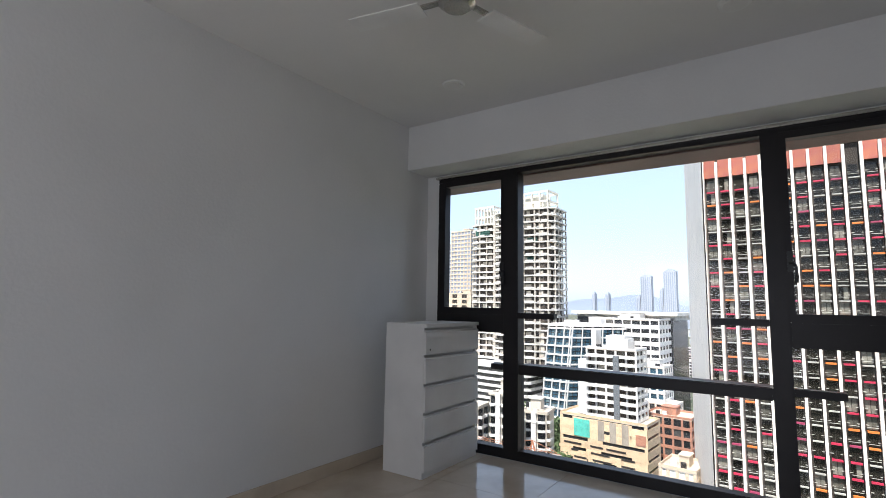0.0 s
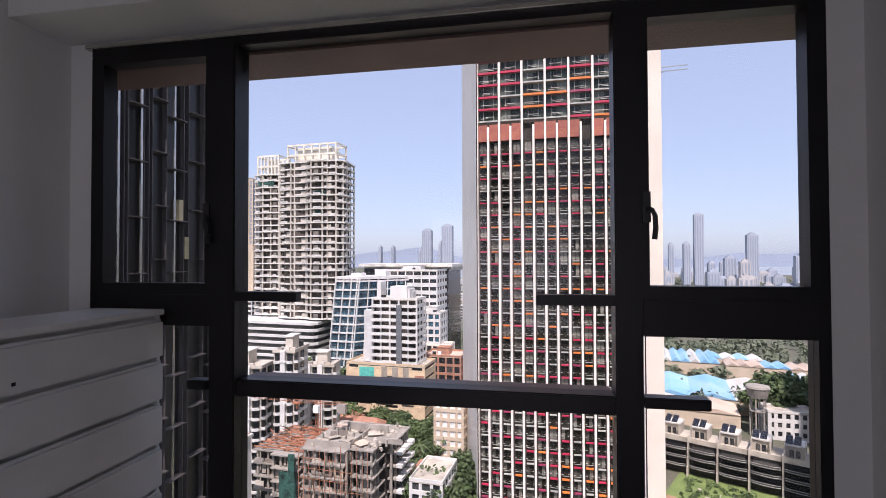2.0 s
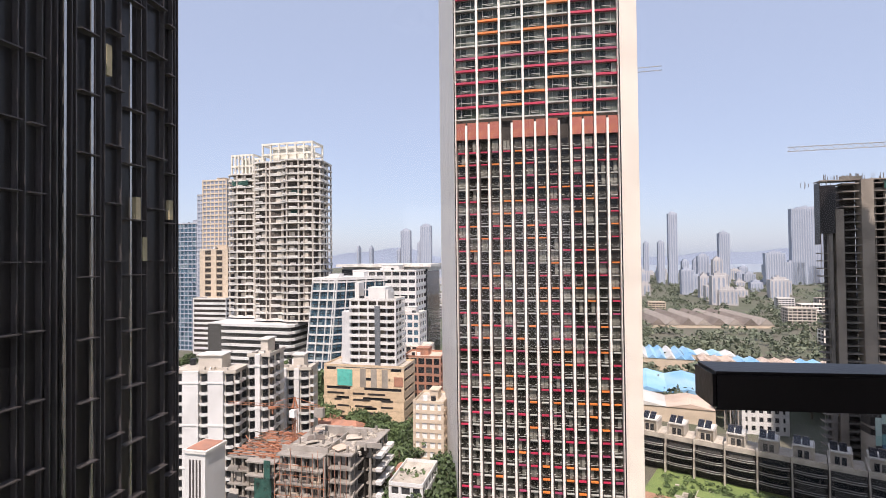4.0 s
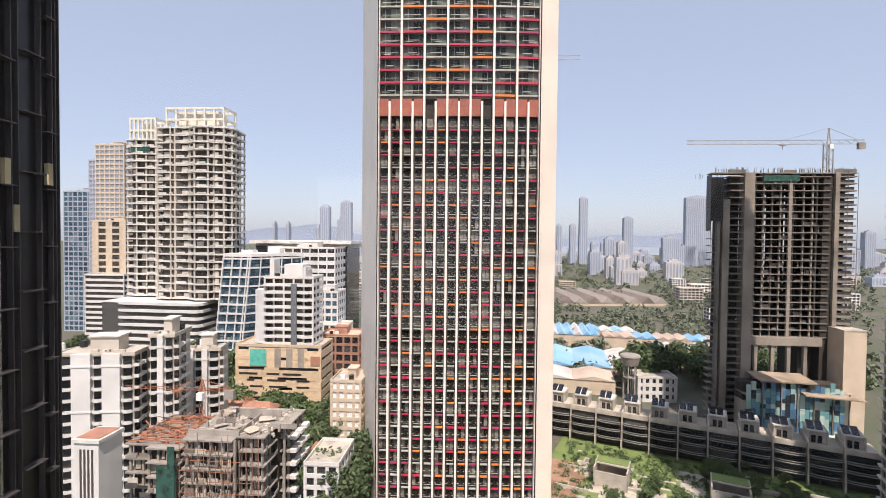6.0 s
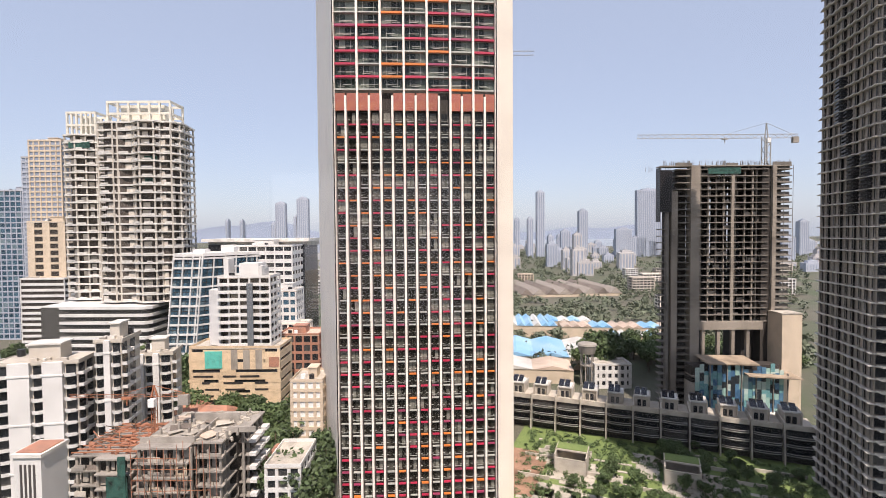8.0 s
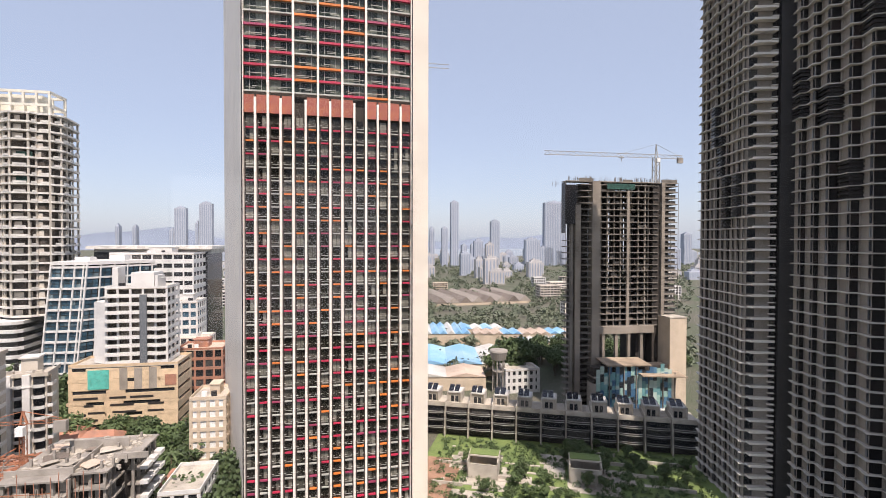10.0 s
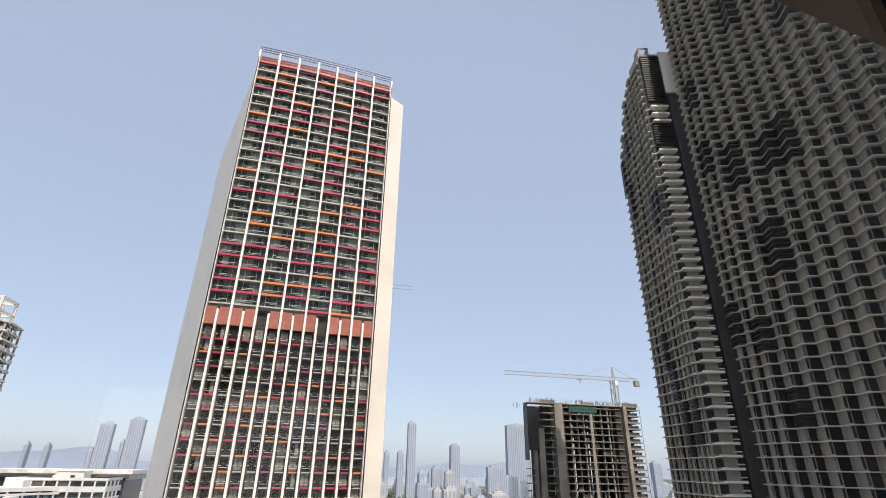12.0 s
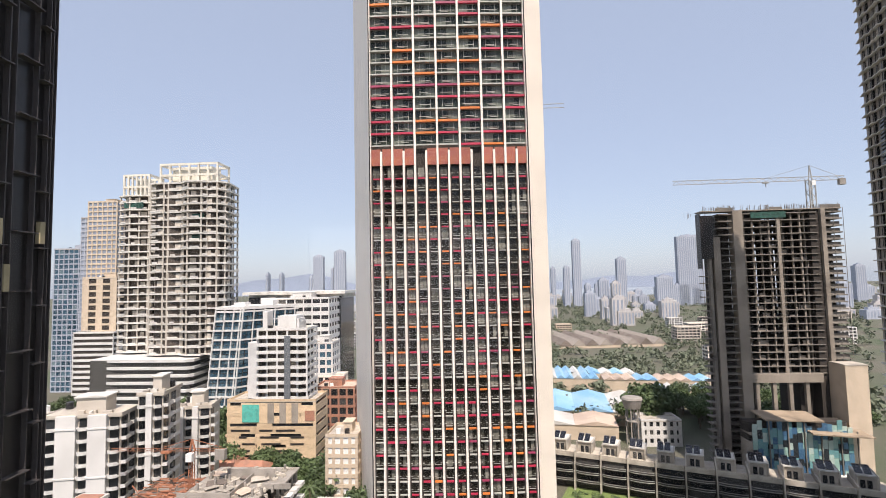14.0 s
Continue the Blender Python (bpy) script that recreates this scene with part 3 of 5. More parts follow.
slim = Geo().box(0, 0, (T_BAND1 - 1) / 2, 0.54, 1.3, T_BAND1 - 1).mesh("fin", "fin")
for k in range(8):
    x, y, an = arc(-1 + 2 * k / 7, 0.2)
    piece("fin", wide, tower, x, y, 0, an)
for k in range(7):
    x, y, an = arc(-1 + 2 * (k + 0.5) / 7, 0.15)
    piece("fin", slim, tower, x, y, 0, an)
rnd = random.Random(8)


def cell_glass(width, height):
    g, n = Geo(), max(2, round(width / 1.45))
    for k in range(n):
        g.box(-width / 2 + (k + 0.5) * width / n, 0, 0, width / n - 0.1, 0.08, height)
    return g


FH = 3.3
bars = {}
for tag, wd, ht in (("wide", 5.55, 0.55), ("slim", 1.85, 0.36)):
    for c in ("greybar", "crimson", "magenta", "orange"):
        bars[tag, c] = Geo().box(0, 0, 0, wd, 0.7, ht * (0.7 if c == "greybar" else 1.0)).mesh("balcony_bar", c)
glass_wide, glass_slim = cell_glass(5.5, 2.6).mesh("window", "upper_glass"), cell_glass(1.75, 2.7).mesh("window", "tower_glass")
rails, more_bars, more_glass = Geo(), {c: Geo() for c in ("greybar", "crimson", "magenta", "orange")}, Geo()
n_up = int((T_TOP - T_BAND1 - 3) / FH)
for i in range(n_up + 1):
    z = T_BAND1 + 0.7 + i * FH
    for k in range(7):
        u = -1 + 2 * (k + 0.5) / 7
        x, y, an = arc(u, 0.55)
        c = rnd.choices(("greybar", "crimson", "magenta", "orange"), (0.46, 0.24, 0.14, 0.16))[0]
        piece("balcony_bar", bars["wide", c], tower, x, y - 0.15, z, an)
        if i < n_up:
            piece("window", glass_wide, tower, *arc(u, 1.1)[:2], z + 1.66, an)
            rails.box(x + rnd.uniform(-0.4, 0.4), y + 0.2, z + 1.35, rnd.choice((2.2, 3.0, 4.6)), 0.12, 0.12, an)
            if rnd.random() < 0.8:
                rails.box(x + rnd.uniform(-1.2, 1.2), y + 0.2, z + 0.95, 2.0, 0.12, 0.1, an)
            for s in (-1.4, 1.4):
                rails.box(x + s, y + 0.35, z + 1.65, 0.1, 0.1, 2.6, an)
n_low, count = int(T_BAND0 / FH), 0
for i in range(n_low):
    z = T_BAND0 - 0.3 - (i + 1) * FH
    for k in range(14):
        u = -1 + 2 * (k + 0.5) / 14
        x, y, an = arc(u, 0.55)
        c = rnd.choices(("greybar", "crimson", "magenta", "orange"), (0.4, 0.3, 0.1, 0.2))[0]
        if count < 300:
            piece("balcony_bar", bars["slim", c], tower, x + 0.12, y + 0.1, z, an)
            piece("window", glass_slim, tower, *arc(u, 1.1)[:2], z + 1.66, an)
        else:
            more_bars[c].box(x + 0.12, y + 0.1, z, 1.85, 0.7, 0.24 if c == "greybar" else 0.32, an)
            gx, gy, _ = arc(u, 1.1)
            for s in (-0.44, 0.44):
                more_glass.box(gx + s, gy, z + 1.66, 0.8, 0.08, 2.7, an)
        count += 1
        rails.box(x - 0.75, y + 0.2, z + 1.3, 0.5, 0.12, 0.14, an).box(x + 0.85, y + 0.2, z + 1.3, 0.4, 0.12, 0.14, an)
        if rnd.random() < 0.6:
            rails.box(x + 0.1, y + 0.2, z + 0.85, 1.8, 0.1, 0.1, an)
part("railings", rails, "greybar", tower, kind="stuff")
for c, g in more_bars.items():
    part("balcony_bars", g, c, tower, kind="stuff")
part("windows", more_glass, "tower_glass", tower, kind="stuff")
panel = Geo().box(0, 0, 0, 2.5, 0.5, 4.5).mesh("panel", "maroon")
for k in range(14):
    if k in (4, 9):
        continue
    x, y, an = arc(-1 + 2 * (k + 0.5) / 14, 0.6)
    piece("panel", panel, tower, x, y, (T_BAND0 + T_BAND1) / 2 - 0.1, an)
part("machine_room", Geo().prism([(x * 0.985, y + 0.3) for x, y in outline] + [(20, 12), (-20, 12)], T_TOP - 4, T_TOP - 0.6), "maroon", tower)
crown = Geo()
for k in range(28):
    (x0, y0, _), (x1, y1, _) = arc(-1 + k / 14), arc(-1 + (k + 1) / 14)
    for z in (-0.2, 0.7, 1.6):
        crown.bar((x0, y0, T_TOP + z), (x1, y1, T_TOP + z), 0.16)
    crown.bar((x0, y0, T_TOP - 0.5), (x0, y0, T_TOP + 1.7), 0.2)
part("roof_railing", crown, "frame", tower, "brown steel roof railing")

# ---- twin unfinished tower on a banded podium ----
plan_a = [(-23, 5), (-21, 2), (-12, 0), (-10, 1.2), (-2, 1.6), (0, 0), (5, -3), (13, -2), (15, 1), (21, 1), (24, 5), (24, 10), (22, 24), (-23, 24)]
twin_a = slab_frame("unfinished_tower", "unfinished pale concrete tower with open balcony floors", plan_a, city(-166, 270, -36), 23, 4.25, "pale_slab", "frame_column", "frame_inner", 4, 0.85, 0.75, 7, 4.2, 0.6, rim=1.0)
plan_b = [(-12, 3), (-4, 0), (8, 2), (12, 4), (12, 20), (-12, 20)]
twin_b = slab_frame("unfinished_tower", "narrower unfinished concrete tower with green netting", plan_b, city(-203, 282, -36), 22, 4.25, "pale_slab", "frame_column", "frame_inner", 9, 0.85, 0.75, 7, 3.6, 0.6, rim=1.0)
for ob, x0, x1, z0, hh in ((twin_a, -15, 20, 98.3, 11.5), (twin_b, -9, 8, 94.1, 13)):
    g = Geo()
    for z in (z0 + hh, z0 + hh * 0.45):
        g.span(x0, x1, 2, 3, z - 1.2, z).span(x0, x1, 15, 16, z - 1.2, z).span(x0, x0 + 1, 3, 15, z - 1.2, z).span(x1 - 1, x1, 3, 15, z - 1.2, z)
    for k in range(7):
        x = x0 + 0.5 + (x1 - x0 - 1) * k / 6
        g.box(x, 2.5, z0 + hh / 2, 1.0, 0.9, hh - 0.1).box(x, 15.5, z0 + hh / 2, 1.0, 0.9, hh - 0.1)
    part("crown_frame", g, "cream_steel", ob, "cream open crown frame")
    part("crown_core", Geo().span(x0 + 6, x1 - 5, 5, 13, z0, z0 + hh * 0.85), "cream_steel", ob)
for ob, x, y, z, w in ((twin_a, 10, -0.6, 78, 7), (twin_a, 9, -0.6, 66, 5), (twin_b, -1, 0.8, 88, 12)):
    part("safety_net", Geo().box(x, y, z, w, 0.15, 3.2), "net", ob, "green safety net")
podium = thing("podium", city(-184, 262, GROUND), "white banded parking podium below the towers", "podium")
part("core", Geo().span(-29, 28, 1, 44, 0, 37.5), "dark_glass", podium)
pb = Geo().prism([(-30, 3), (-14, 0), (27, -1), (30, 2), (30, 45), (-30, 45)], 0, 1.5).mesh("band", "white_facade")
for k in range(10):
    piece("band", pb, podium, 0, 0, 0.5 + k * 4.0)

# ---- tilted glass offices ----
office = thing("glass_office", city(-115, 240, GROUND), "white framed office block with blue glass and a leaning side", "office building")
OH, LEAN = 65.3, 6.5
BX, BY = 21.0, 28.0           # the second front runs back to here


def lean(u, z):
    """A place on the leaning front: u from -14 to 0 along it."""
    return u - LEAN * (1 - z / OH)


core = Geo()
z_pl = 3.0
core.v += [(lean(-13.6, z_pl), 0.5, z_pl), (lean(-0.1, z_pl), 0.5, z_pl), (BX - 4, BY, z_pl), (-15, BY, z_pl), (-13.6, 0.5, OH - 0.6), (-0.1, 0.5, OH - 0.6), (BX, BY, OH - 0.6), (-13.6, BY, OH - 0.6)]
core.f += [(3, 2, 1, 0), (4, 5, 6, 7), (0, 1, 5, 4), (1, 2, 6, 5), (2, 3, 7, 6), (3, 0, 4, 7)]
part("core", core, "interior", office)
panes = Geo()
rows_o = 26
for i in range(rows_o):
    z0, z1 = 4 + i * (OH - 5) / rows_o, 4 + (i + 0.84) * (OH - 5) / rows_o
    for k in range(8):
        u = -14 + 1.75 * k
        j = len(panes.v)
        panes.v += [(lean(u + 0.1, z0), 0.35, z0), (lean(u + 1.65, z0), 0.35, z0), (lean(u + 1.65, z1), 0.35, z1), (lean(u + 0.1, z1), 0.35, z1)]
        panes.f.append((j, j + 1, j + 2, j + 3))
    for k in range(14):
        p, q = k / 14 + 0.006, (k + 0.9) / 14
        j = len(panes.v)
        sh0, sh1 = lean(0, z0), lean(0, z1)
        panes.v += [(sh0 + (BX - sh0) * p + 0.1, BY * p - 0.1, z0), (sh0 + (BX - sh0) * q + 0.1, BY * q - 0.1, z0), (sh1 + (BX - sh1) * q + 0.1, BY * q - 0.1, z1), (sh1 + (BX - sh1) * p + 0.1, BY * p - 0.1, z1)]
        panes.f.append((j, j + 1, j + 2, j + 3))
part("windows", panes, "blue_glass", office, kind="stuff")
for i in range(14):
    z = 4 + i * (OH - 5) / 13
    x = lean(0, z)
    part("floor_band", Geo().bar((lean(-14.3, z), 0, z), (x, 0, z), 0.7, 0.9).bar((x, 0, z), (BX, BY - 0.4, z), 0.7, 0.8), "white_facade", office)
for u, w in ((-14.1, 1.2), (-9.4, 0.7), (-4.8, 0.7), (-1.4, 0.6), (0, 1.2)):
    part("mullion", Geo().bar((lean(u, 2), 0, 2), (u, 0, OH), w, 0.6), "white_facade", office)
for k in range(1, 6):
    t = k / 6
    sh = lean(0, 2)
    part("mullion", Geo().bar((sh + (BX - sh) * t, BY * t - 0.4, 2), (BX * t, BY * t - 0.4, OH), 0.6, 0.5), "white_facade", office)
for a_, b_ in (((-20.6, -0.2, 22), (-17.6, -0.2, 0)), ((lean(-14.3, 14), -0.2, 14), (-22.6, -0.2, 0))):
    part("leaning_strut", Geo().bar(a_, b_, 1.0, 0.9), "white_facade", office)
part("roof", Geo().prism([(-14.4, -0.2), (0.1, -0.2), (BX, BY - 0.6), (BX, BY), (-14.4, BY)], OH, OH + 1.5), "white_facade", office)
part("roof_cabin", Geo().span(-8, -2, 6, 12, OH + 1.5, OH + 3.2).span(3, 9, 14, 20, OH + 1.5, OH + 4), "white_facade", office)
grid_block("banded_office", "wide office block with white bands and dark glass", -117, -79, 264, 26, -6, "white_facade", "dark_glass", 4.2, 5, band=2.2, pier=0.6, seed=3, roof="paving")
wide_top = thing("flat_office", city(-100, 284, GROUND), "long dark-glass office with a flat overhanging roof", "office building")
part("body", Geo().span(-33, 22, 0, 30, 0, 70), "dark_glass", wide_top)
part("roof", Geo().span(-36, 25, -2, 32, 71.5, 73.2).span(-34, 23, 2, 30, 69, 71.5), "pale_slab", wide_top)
grid_block("teal_office", "low office with teal glass bands", -86, -72, 246, 14, -28, "white_facade", "blue_glass", 4, 4, band=1.5, seed=5)
grid_block("courtyard_block", "cream low block with rows of dark windows", -82, -66, 243, 10, -44, "cream", "dark_glass", 4.5, 3, band=1.8, seed=6, cabin=False)

# ---- mid-distance blocks ----
gold = grid_block("parking_block", "ochre clad parking block with narrow slots", -102.6, -65.6, 200, 16, -45.6, "gold", "dark_glass", 4.2, 37, band=2.9, pier=1.2, seed=7, cabin=False)
slot = random.Random(5)
clad = Geo().box(0, 0, 0, 6.4, 0.3, 1.2).mesh("panel", "gold")
for i in range(7):
    for k in range(6):
        if slot.random() < 0.5:
            piece("panel", clad, gold, -15.4 + k * 6.1 + slot.uniform(-0.5, 0.5), 0.1, 3.55 + 4.2 * i if i < 6 else 28.5)
slot_me = [Geo().box(0, 0, 0, w_, 0.14, 0.75).mesh("slot", "shade_brown") for w_ in (3.2, 5.5, 8.0)]
for i in range(7):
    x = -16 + slot.uniform(0, 4)
    while x < 13:
        piece("slot", slot.choice(slot_me), gold, x + 3, -0.1, 2.0 + i * 2.7)
        x += slot.uniform(8, 13)
part("sheet", Geo().span(-12, -5, -0.3, 0, 21.5, 28.5), "teal", gold, "teal tarpaulin sheet")
for k in range(3):
    part("opening", Geo().span(-1.5 + k * 5, 1.2 + k * 5, -0.12, 0, 21, 29), "dark_concrete", gold)
part("shutter", Geo().span(14, 21 - 3, -0.2, 0, 22, 26), "terracotta", gold)
resid = grid_block("residential_block", "white residential block with dark window bays", -91, -69.5, 201.5, 13, -17, "white_facade", "warm_glass", 3.1, 4.3, band=1.2, pier=0.7, zbot=-45, proud=1.5, seed=8, single=True)
part("crown", Geo().span(-9, -7, 2, 8, 28, 36).span(-3, 5, 3, 12, 28, 34).span(6, 7, 1, 8, 28, 33), "white_facade", resid)
part("wing_wall", Geo().prism([(-16.2, 4), (-10.8, 1.5), (-10.8, 9), (-16.2, 10)], 0, 23), "white_facade", resid, "blank white wing wall")
for i in range(9):
    for x0, x1 in ((-10.6, -5.6), (5.8, 8.6)):
        part("balcony", Geo().span(x0, x1, -1.0, 0.1, i * 3.1 + 0.1, i * 3.1 + 0.4).span(x0, x1, -1.0, -0.9, i * 3.1 + 0.4, i * 3.1 + 1.0), "white_facade", resid)
part("stair_glass", Geo().span(1.2, 3.6, -0.6, 0.2, 0, 26), "sky_glass", resid, "tall dark stair window")
grid_block("brick_block", "half-built orange brick block", -75, -56, 226, 16, -46, "terracotta", "dark_glass", 4, 4, band=1.2, seed=9, roof="beige_sheet")
def balcony_tower(name, label, m, width, deep, floors, fh, panels, stacks, side, seed):
    """White flats: tall blank panels, stacks of bowed balconies in front of dark rooms, and balconies down the side."""
    rnd = random.Random(seed)
    ob = thing(name, m, label, "apartment building", "white apartment blocks")
    h = floors * fh
    part("body", Geo().span(0, width, 0, deep, 0, h), "pale_paint", ob)
    for x0, x1 in panels:
        part("front_panel", Geo().span(x0, x1, -1.5, 0, 0, h + 0.8), "white_facade", ob, "smooth white wall panel", 0.05)
        for i in range(4):
            part("cornice", Geo().span(x0 - 0.25, x1 + 0.25, -1.7, -0.1, h - 2.9 - i * 4 * fh, h - 2.5 - i * 4 * fh), "white_facade", ob)
    for x0, x1 in stacks:
        w, mx = x1 - x0, (x0 + x1) / 2
        slab = Geo().prism([(x0, 0), (x0, -1.0), (mx - w * 0.2, -1.6), (mx + w * 0.2, -1.6), (x1, -1.0), (x1, 0)], 0, 0.3)
        slab.bar((x0 + 0.05, -1.0, 0.62), (mx - w * 0.2, -1.55, 0.62), 0.12, 0.66).bar((mx - w * 0.2, -1.55, 0.62), (mx + w * 0.2, -1.55, 0.62), 0.12, 0.66).bar((mx + w * 0.2, -1.55, 0.62), (x1 - 0.05, -1.0, 0.62), 0.12, 0.66)
        me = slab.mesh("balcony", "white_facade")
        win_me = Geo().box(mx, -0.06, 0, w * 0.86, 0.1, fh - 0.5).mesh("window", "dark_glass")
        for i in range(floors):
            piece("balcony", me, ob, 0, 0, i * fh + 0.02)
            piece("window", win_me, ob, 0, 0, i * fh + 0.3 + (fh - 0.5) / 2)
    for y0, y1 in side:
        me = Geo().span(width, width + 1.3, y0, y1, 0, 0.3).span(width + 1.2, width + 1.3, y0, y1, 0.3, 0.95).span(width, width + 1.2, y0, y0 + 0.1, 0.3, 0.95).mesh("balcony", "white_facade")
        win_me = Geo().box(width + 0.05, (y0 + y1) / 2, 0, 0.1, (y1 - y0) * 0.8, fh - 0.6).mesh("window", "dark_glass")
        for i in range(floors):
            piece("balcony", me, ob, 0, 0, i * fh + 0.02)
            piece("window", win_me, ob, 0, 0, i * fh + 0.3 + (fh - 0.6) / 2)
    part("roof", Geo().span(-0.3, width + 0.6, -0.6, deep, h, h + 0.35), "paving", ob, "weathered roof")
    part("parapet", Geo().span(-0.3, width + 0.6, -0.6, -0.35, h + 0.35, h + 1.1).span(width + 0.35, width + 0.6, -0.35, deep, h + 0.35, h + 1.1), "pale_paint", ob)
    part("lift_room", Geo().span(width * 0.35, width * 0.72, deep * 0.3, deep * 0.75, h + 0.35, h + 4.6), "pale_paint", ob)
    part("lift_room_roof", Geo().span(width * 0.35 - 0.5, width * 0.72 + 0.5, deep * 0.3 - 0.5, deep * 0.75 + 0.5, h + 4.6, h + 5.0), "pale_slab", ob)
    for k in range(5):
        x, y = rnd.uniform(0.5, width - 1), rnd.uniform(1, deep * 0.28)
        part("roof_box", Geo().box(x, y, h + 0.35 + 0.5, rnd.uniform(0.6, 2), rnd.uniform(0.6, 1.4), 1.0), rnd.choice(("pale_slab", "concrete", "pale_paint")), ob)
    for k in range(2):
        part("water_tank", Geo().round(rnd.uniform(1, width - 1), deep * 0.85, h + 0.35, h + 2.3, 1.0, 0.95, 14), rnd.choice(("black", "white_plastic")), ob)
    return ob


balcony_tower("apartment_block", "white apartment block with blank panels and stacked balconies", city(-118.5, 129, GROUND, 10), 20.8, 12, 13, 3.22,
              [(4.9, 10.0), (13.0, 17.8)], [(0.2, 4.8), (10.1, 12.9), (17.9, 20.7)], [(0.2, 3.8), (4.4, 8.0)], 11)
balcony_tower("apartment_block", "taller white apartment wing with deep side balconies", city(-96.2, 137, GROUND, 10), 6.6, 12, 14, 3.3,
              [(2.6, 4.2)], [(0.1, 2.5), (4.3, 6.5)], [(0.2, 4.0), (5.0, 9.0)], 12)
balcony_tower("apartment_block", "pale apartment block behind with window bays", city(-98, 158, GROUND, 12), 10.5, 10, 12, 3.1,
              [(0.2, 2.6), (5.2, 7.0)], [(2.8, 5.0), (7.2, 10.3)], [(0.4, 4.0)], 14)
balcony_tower("apartment_block", "older white apartment block with rooftop cabins", city(-139, 131, GROUND, 10), 16, 10, 13, 3.1, [(9.5, 12)], [(1, 4.5), (5, 9), (12.4, 15.6)], [], 15)
small = thing("stair_tower", city(-84.8, 100, GROUND), "slim grey-white block with a terracotta roof", "apartment building")
part("wall", Geo().span(-2.8, 2.8, 0, 7, 0, 31), "white_facade", small)
for x in (-1.5, -0.6, 0.3, 1.2):
    part("stripe", Geo().span(x, x + 0.4, -0.15, 0, 0, 29.5), "facade_metal", small)
part("roof", Geo().span(-3.2, 3.2, -0.4, 7.4, 31, 31.7), "pale_slab", small)
part("roof_tiles", Geo().span(-2.6, 2.6, 0.4, 6.6, 31.7, 31.9), "terracotta", small, "terracotta roof")
grid_block("yellow_apartments", "pale yellow apartment house", -124, -112, 172, 12, -43, "cream", "dark_glass", 3.1, 2.6, band=1.0, pier=1.1, proud=0.6, seed=13)
grid_block("grey_apartments", "small grey apartment house with white window frames", -51, -40, 165, 14, -49, "tan", "white_plastic", 3.1, 2.8, band=1.2, pier=1.0, proud=0.3, seed=14)
grid_block("low_white_house", "low house with a white flat roof", -46, -36.5, 126, 16, -59.5, "white_facade", "dark_glass", 3.2, 3.2, seed=15, roof="paving", cabin=False)
site = slab_frame("half_built_house", "half-built concrete house with open floors and rough roof", [(-11, 0), (2, 0), (2, 3), (9, 3), (9, 12), (12, 12), (12, 24), (-11, 24)], city(-62.5, 116, GROUND), 7, 3.6, "concrete", "concrete", "interior", 21, 0.4, 0.6, 3.2, 3.0, 0.22, "building")
sc = random.Random(4)
for k in range(14):
    part("scaffold_pole", Geo().box(-11 + k * 1.55, -0.7, 13 + sc.uniform(-1, 1), 0.12, 0.12, 26 + sc.uniform(-2, 3)), "terracotta", site)
for k in range(9):
    part("scaffold_rail", Geo().bar((-11, -0.8, 2 + k * 2.7), (sc.uniform(-2, 9), -0.8, 2 + k * 2.7 + sc.uniform(-0.5, 0.5)), 0.11), "rust", site)
for k in range(16):
    part("roof_post", Geo().box(sc.uniform(-10, 11), sc.uniform(4, 22), 25.6 + 0.8, 0.5, 0.5, 1.8), "concrete", site)
rub = Geo()
for k in range(160):
    rub.box(sc.uniform(-10, 11), sc.uniform(3.5, 23), 25.75, sc.uniform(0.2, 1.6), sc.uniform(0.2, 1.2), sc.uniform(0.2, 0.7), sc.uniform(0, 90))
part("rubble", rub, "paving", site, "loose rubble and boards on the roof", kind="stuff")
for i in range(6):
    for y in (13.5, 17.5, 21.5):
        part("balcony", Geo().box(12.8, y, 4 + i * 3.6, 1.8, 2.8, 0.9), "white_facade", site, "white balcony")
part("roof_walls", Geo().span(-11, 2, 3, 3.3, 25.6, 27).span(2, 2.3, 3, 16, 25.6, 27).span(-5, 8, 16, 16.3, 25.6, 28).span(8, 15, 9, 9.3, 25.6, 27), "concrete", site)
part("safety_net", Geo().span(-14, -12.2, -1, -0.7, 5, 24).span(-17, -12, -0.7, -0.5, 5, 19), "net", site, "torn green safety net")
site2 = slab_frame("half_built_house", "lower half-built concrete wing under demolition", [(-9, 2), (-2, 2), (-2, 0), (7, 0), (7, 22), (-9, 22)], city(-81.5, 117, GROUND), 6, 3.7, "concrete", "dark_concrete", "interior", 22, 0.4, 0.6, 3.2, 2.2, 0.45, "building")
rub = Geo()
for k in range(120):
    rub.box(sc.uniform(-8, 6.5), sc.uniform(2.5, 21), 22.8, sc.uniform(0.2, 2.2), sc.uniform(0.2, 0.8), sc.uniform(0.2, 1.2), sc.uniform(0, 90))
part("rubble", rub, "terracotta", site2, "broken bricks and steel on the roof", kind="stuff")
for k in range(10):
    part("steel_beam", Geo().bar((-9, 2.5 + k * 2, 23.2), (7, 2.5 + k * 2 + sc.uniform(-1, 1), 23.4), 0.25), "rust", site2)
block_wall = random.Random(41)
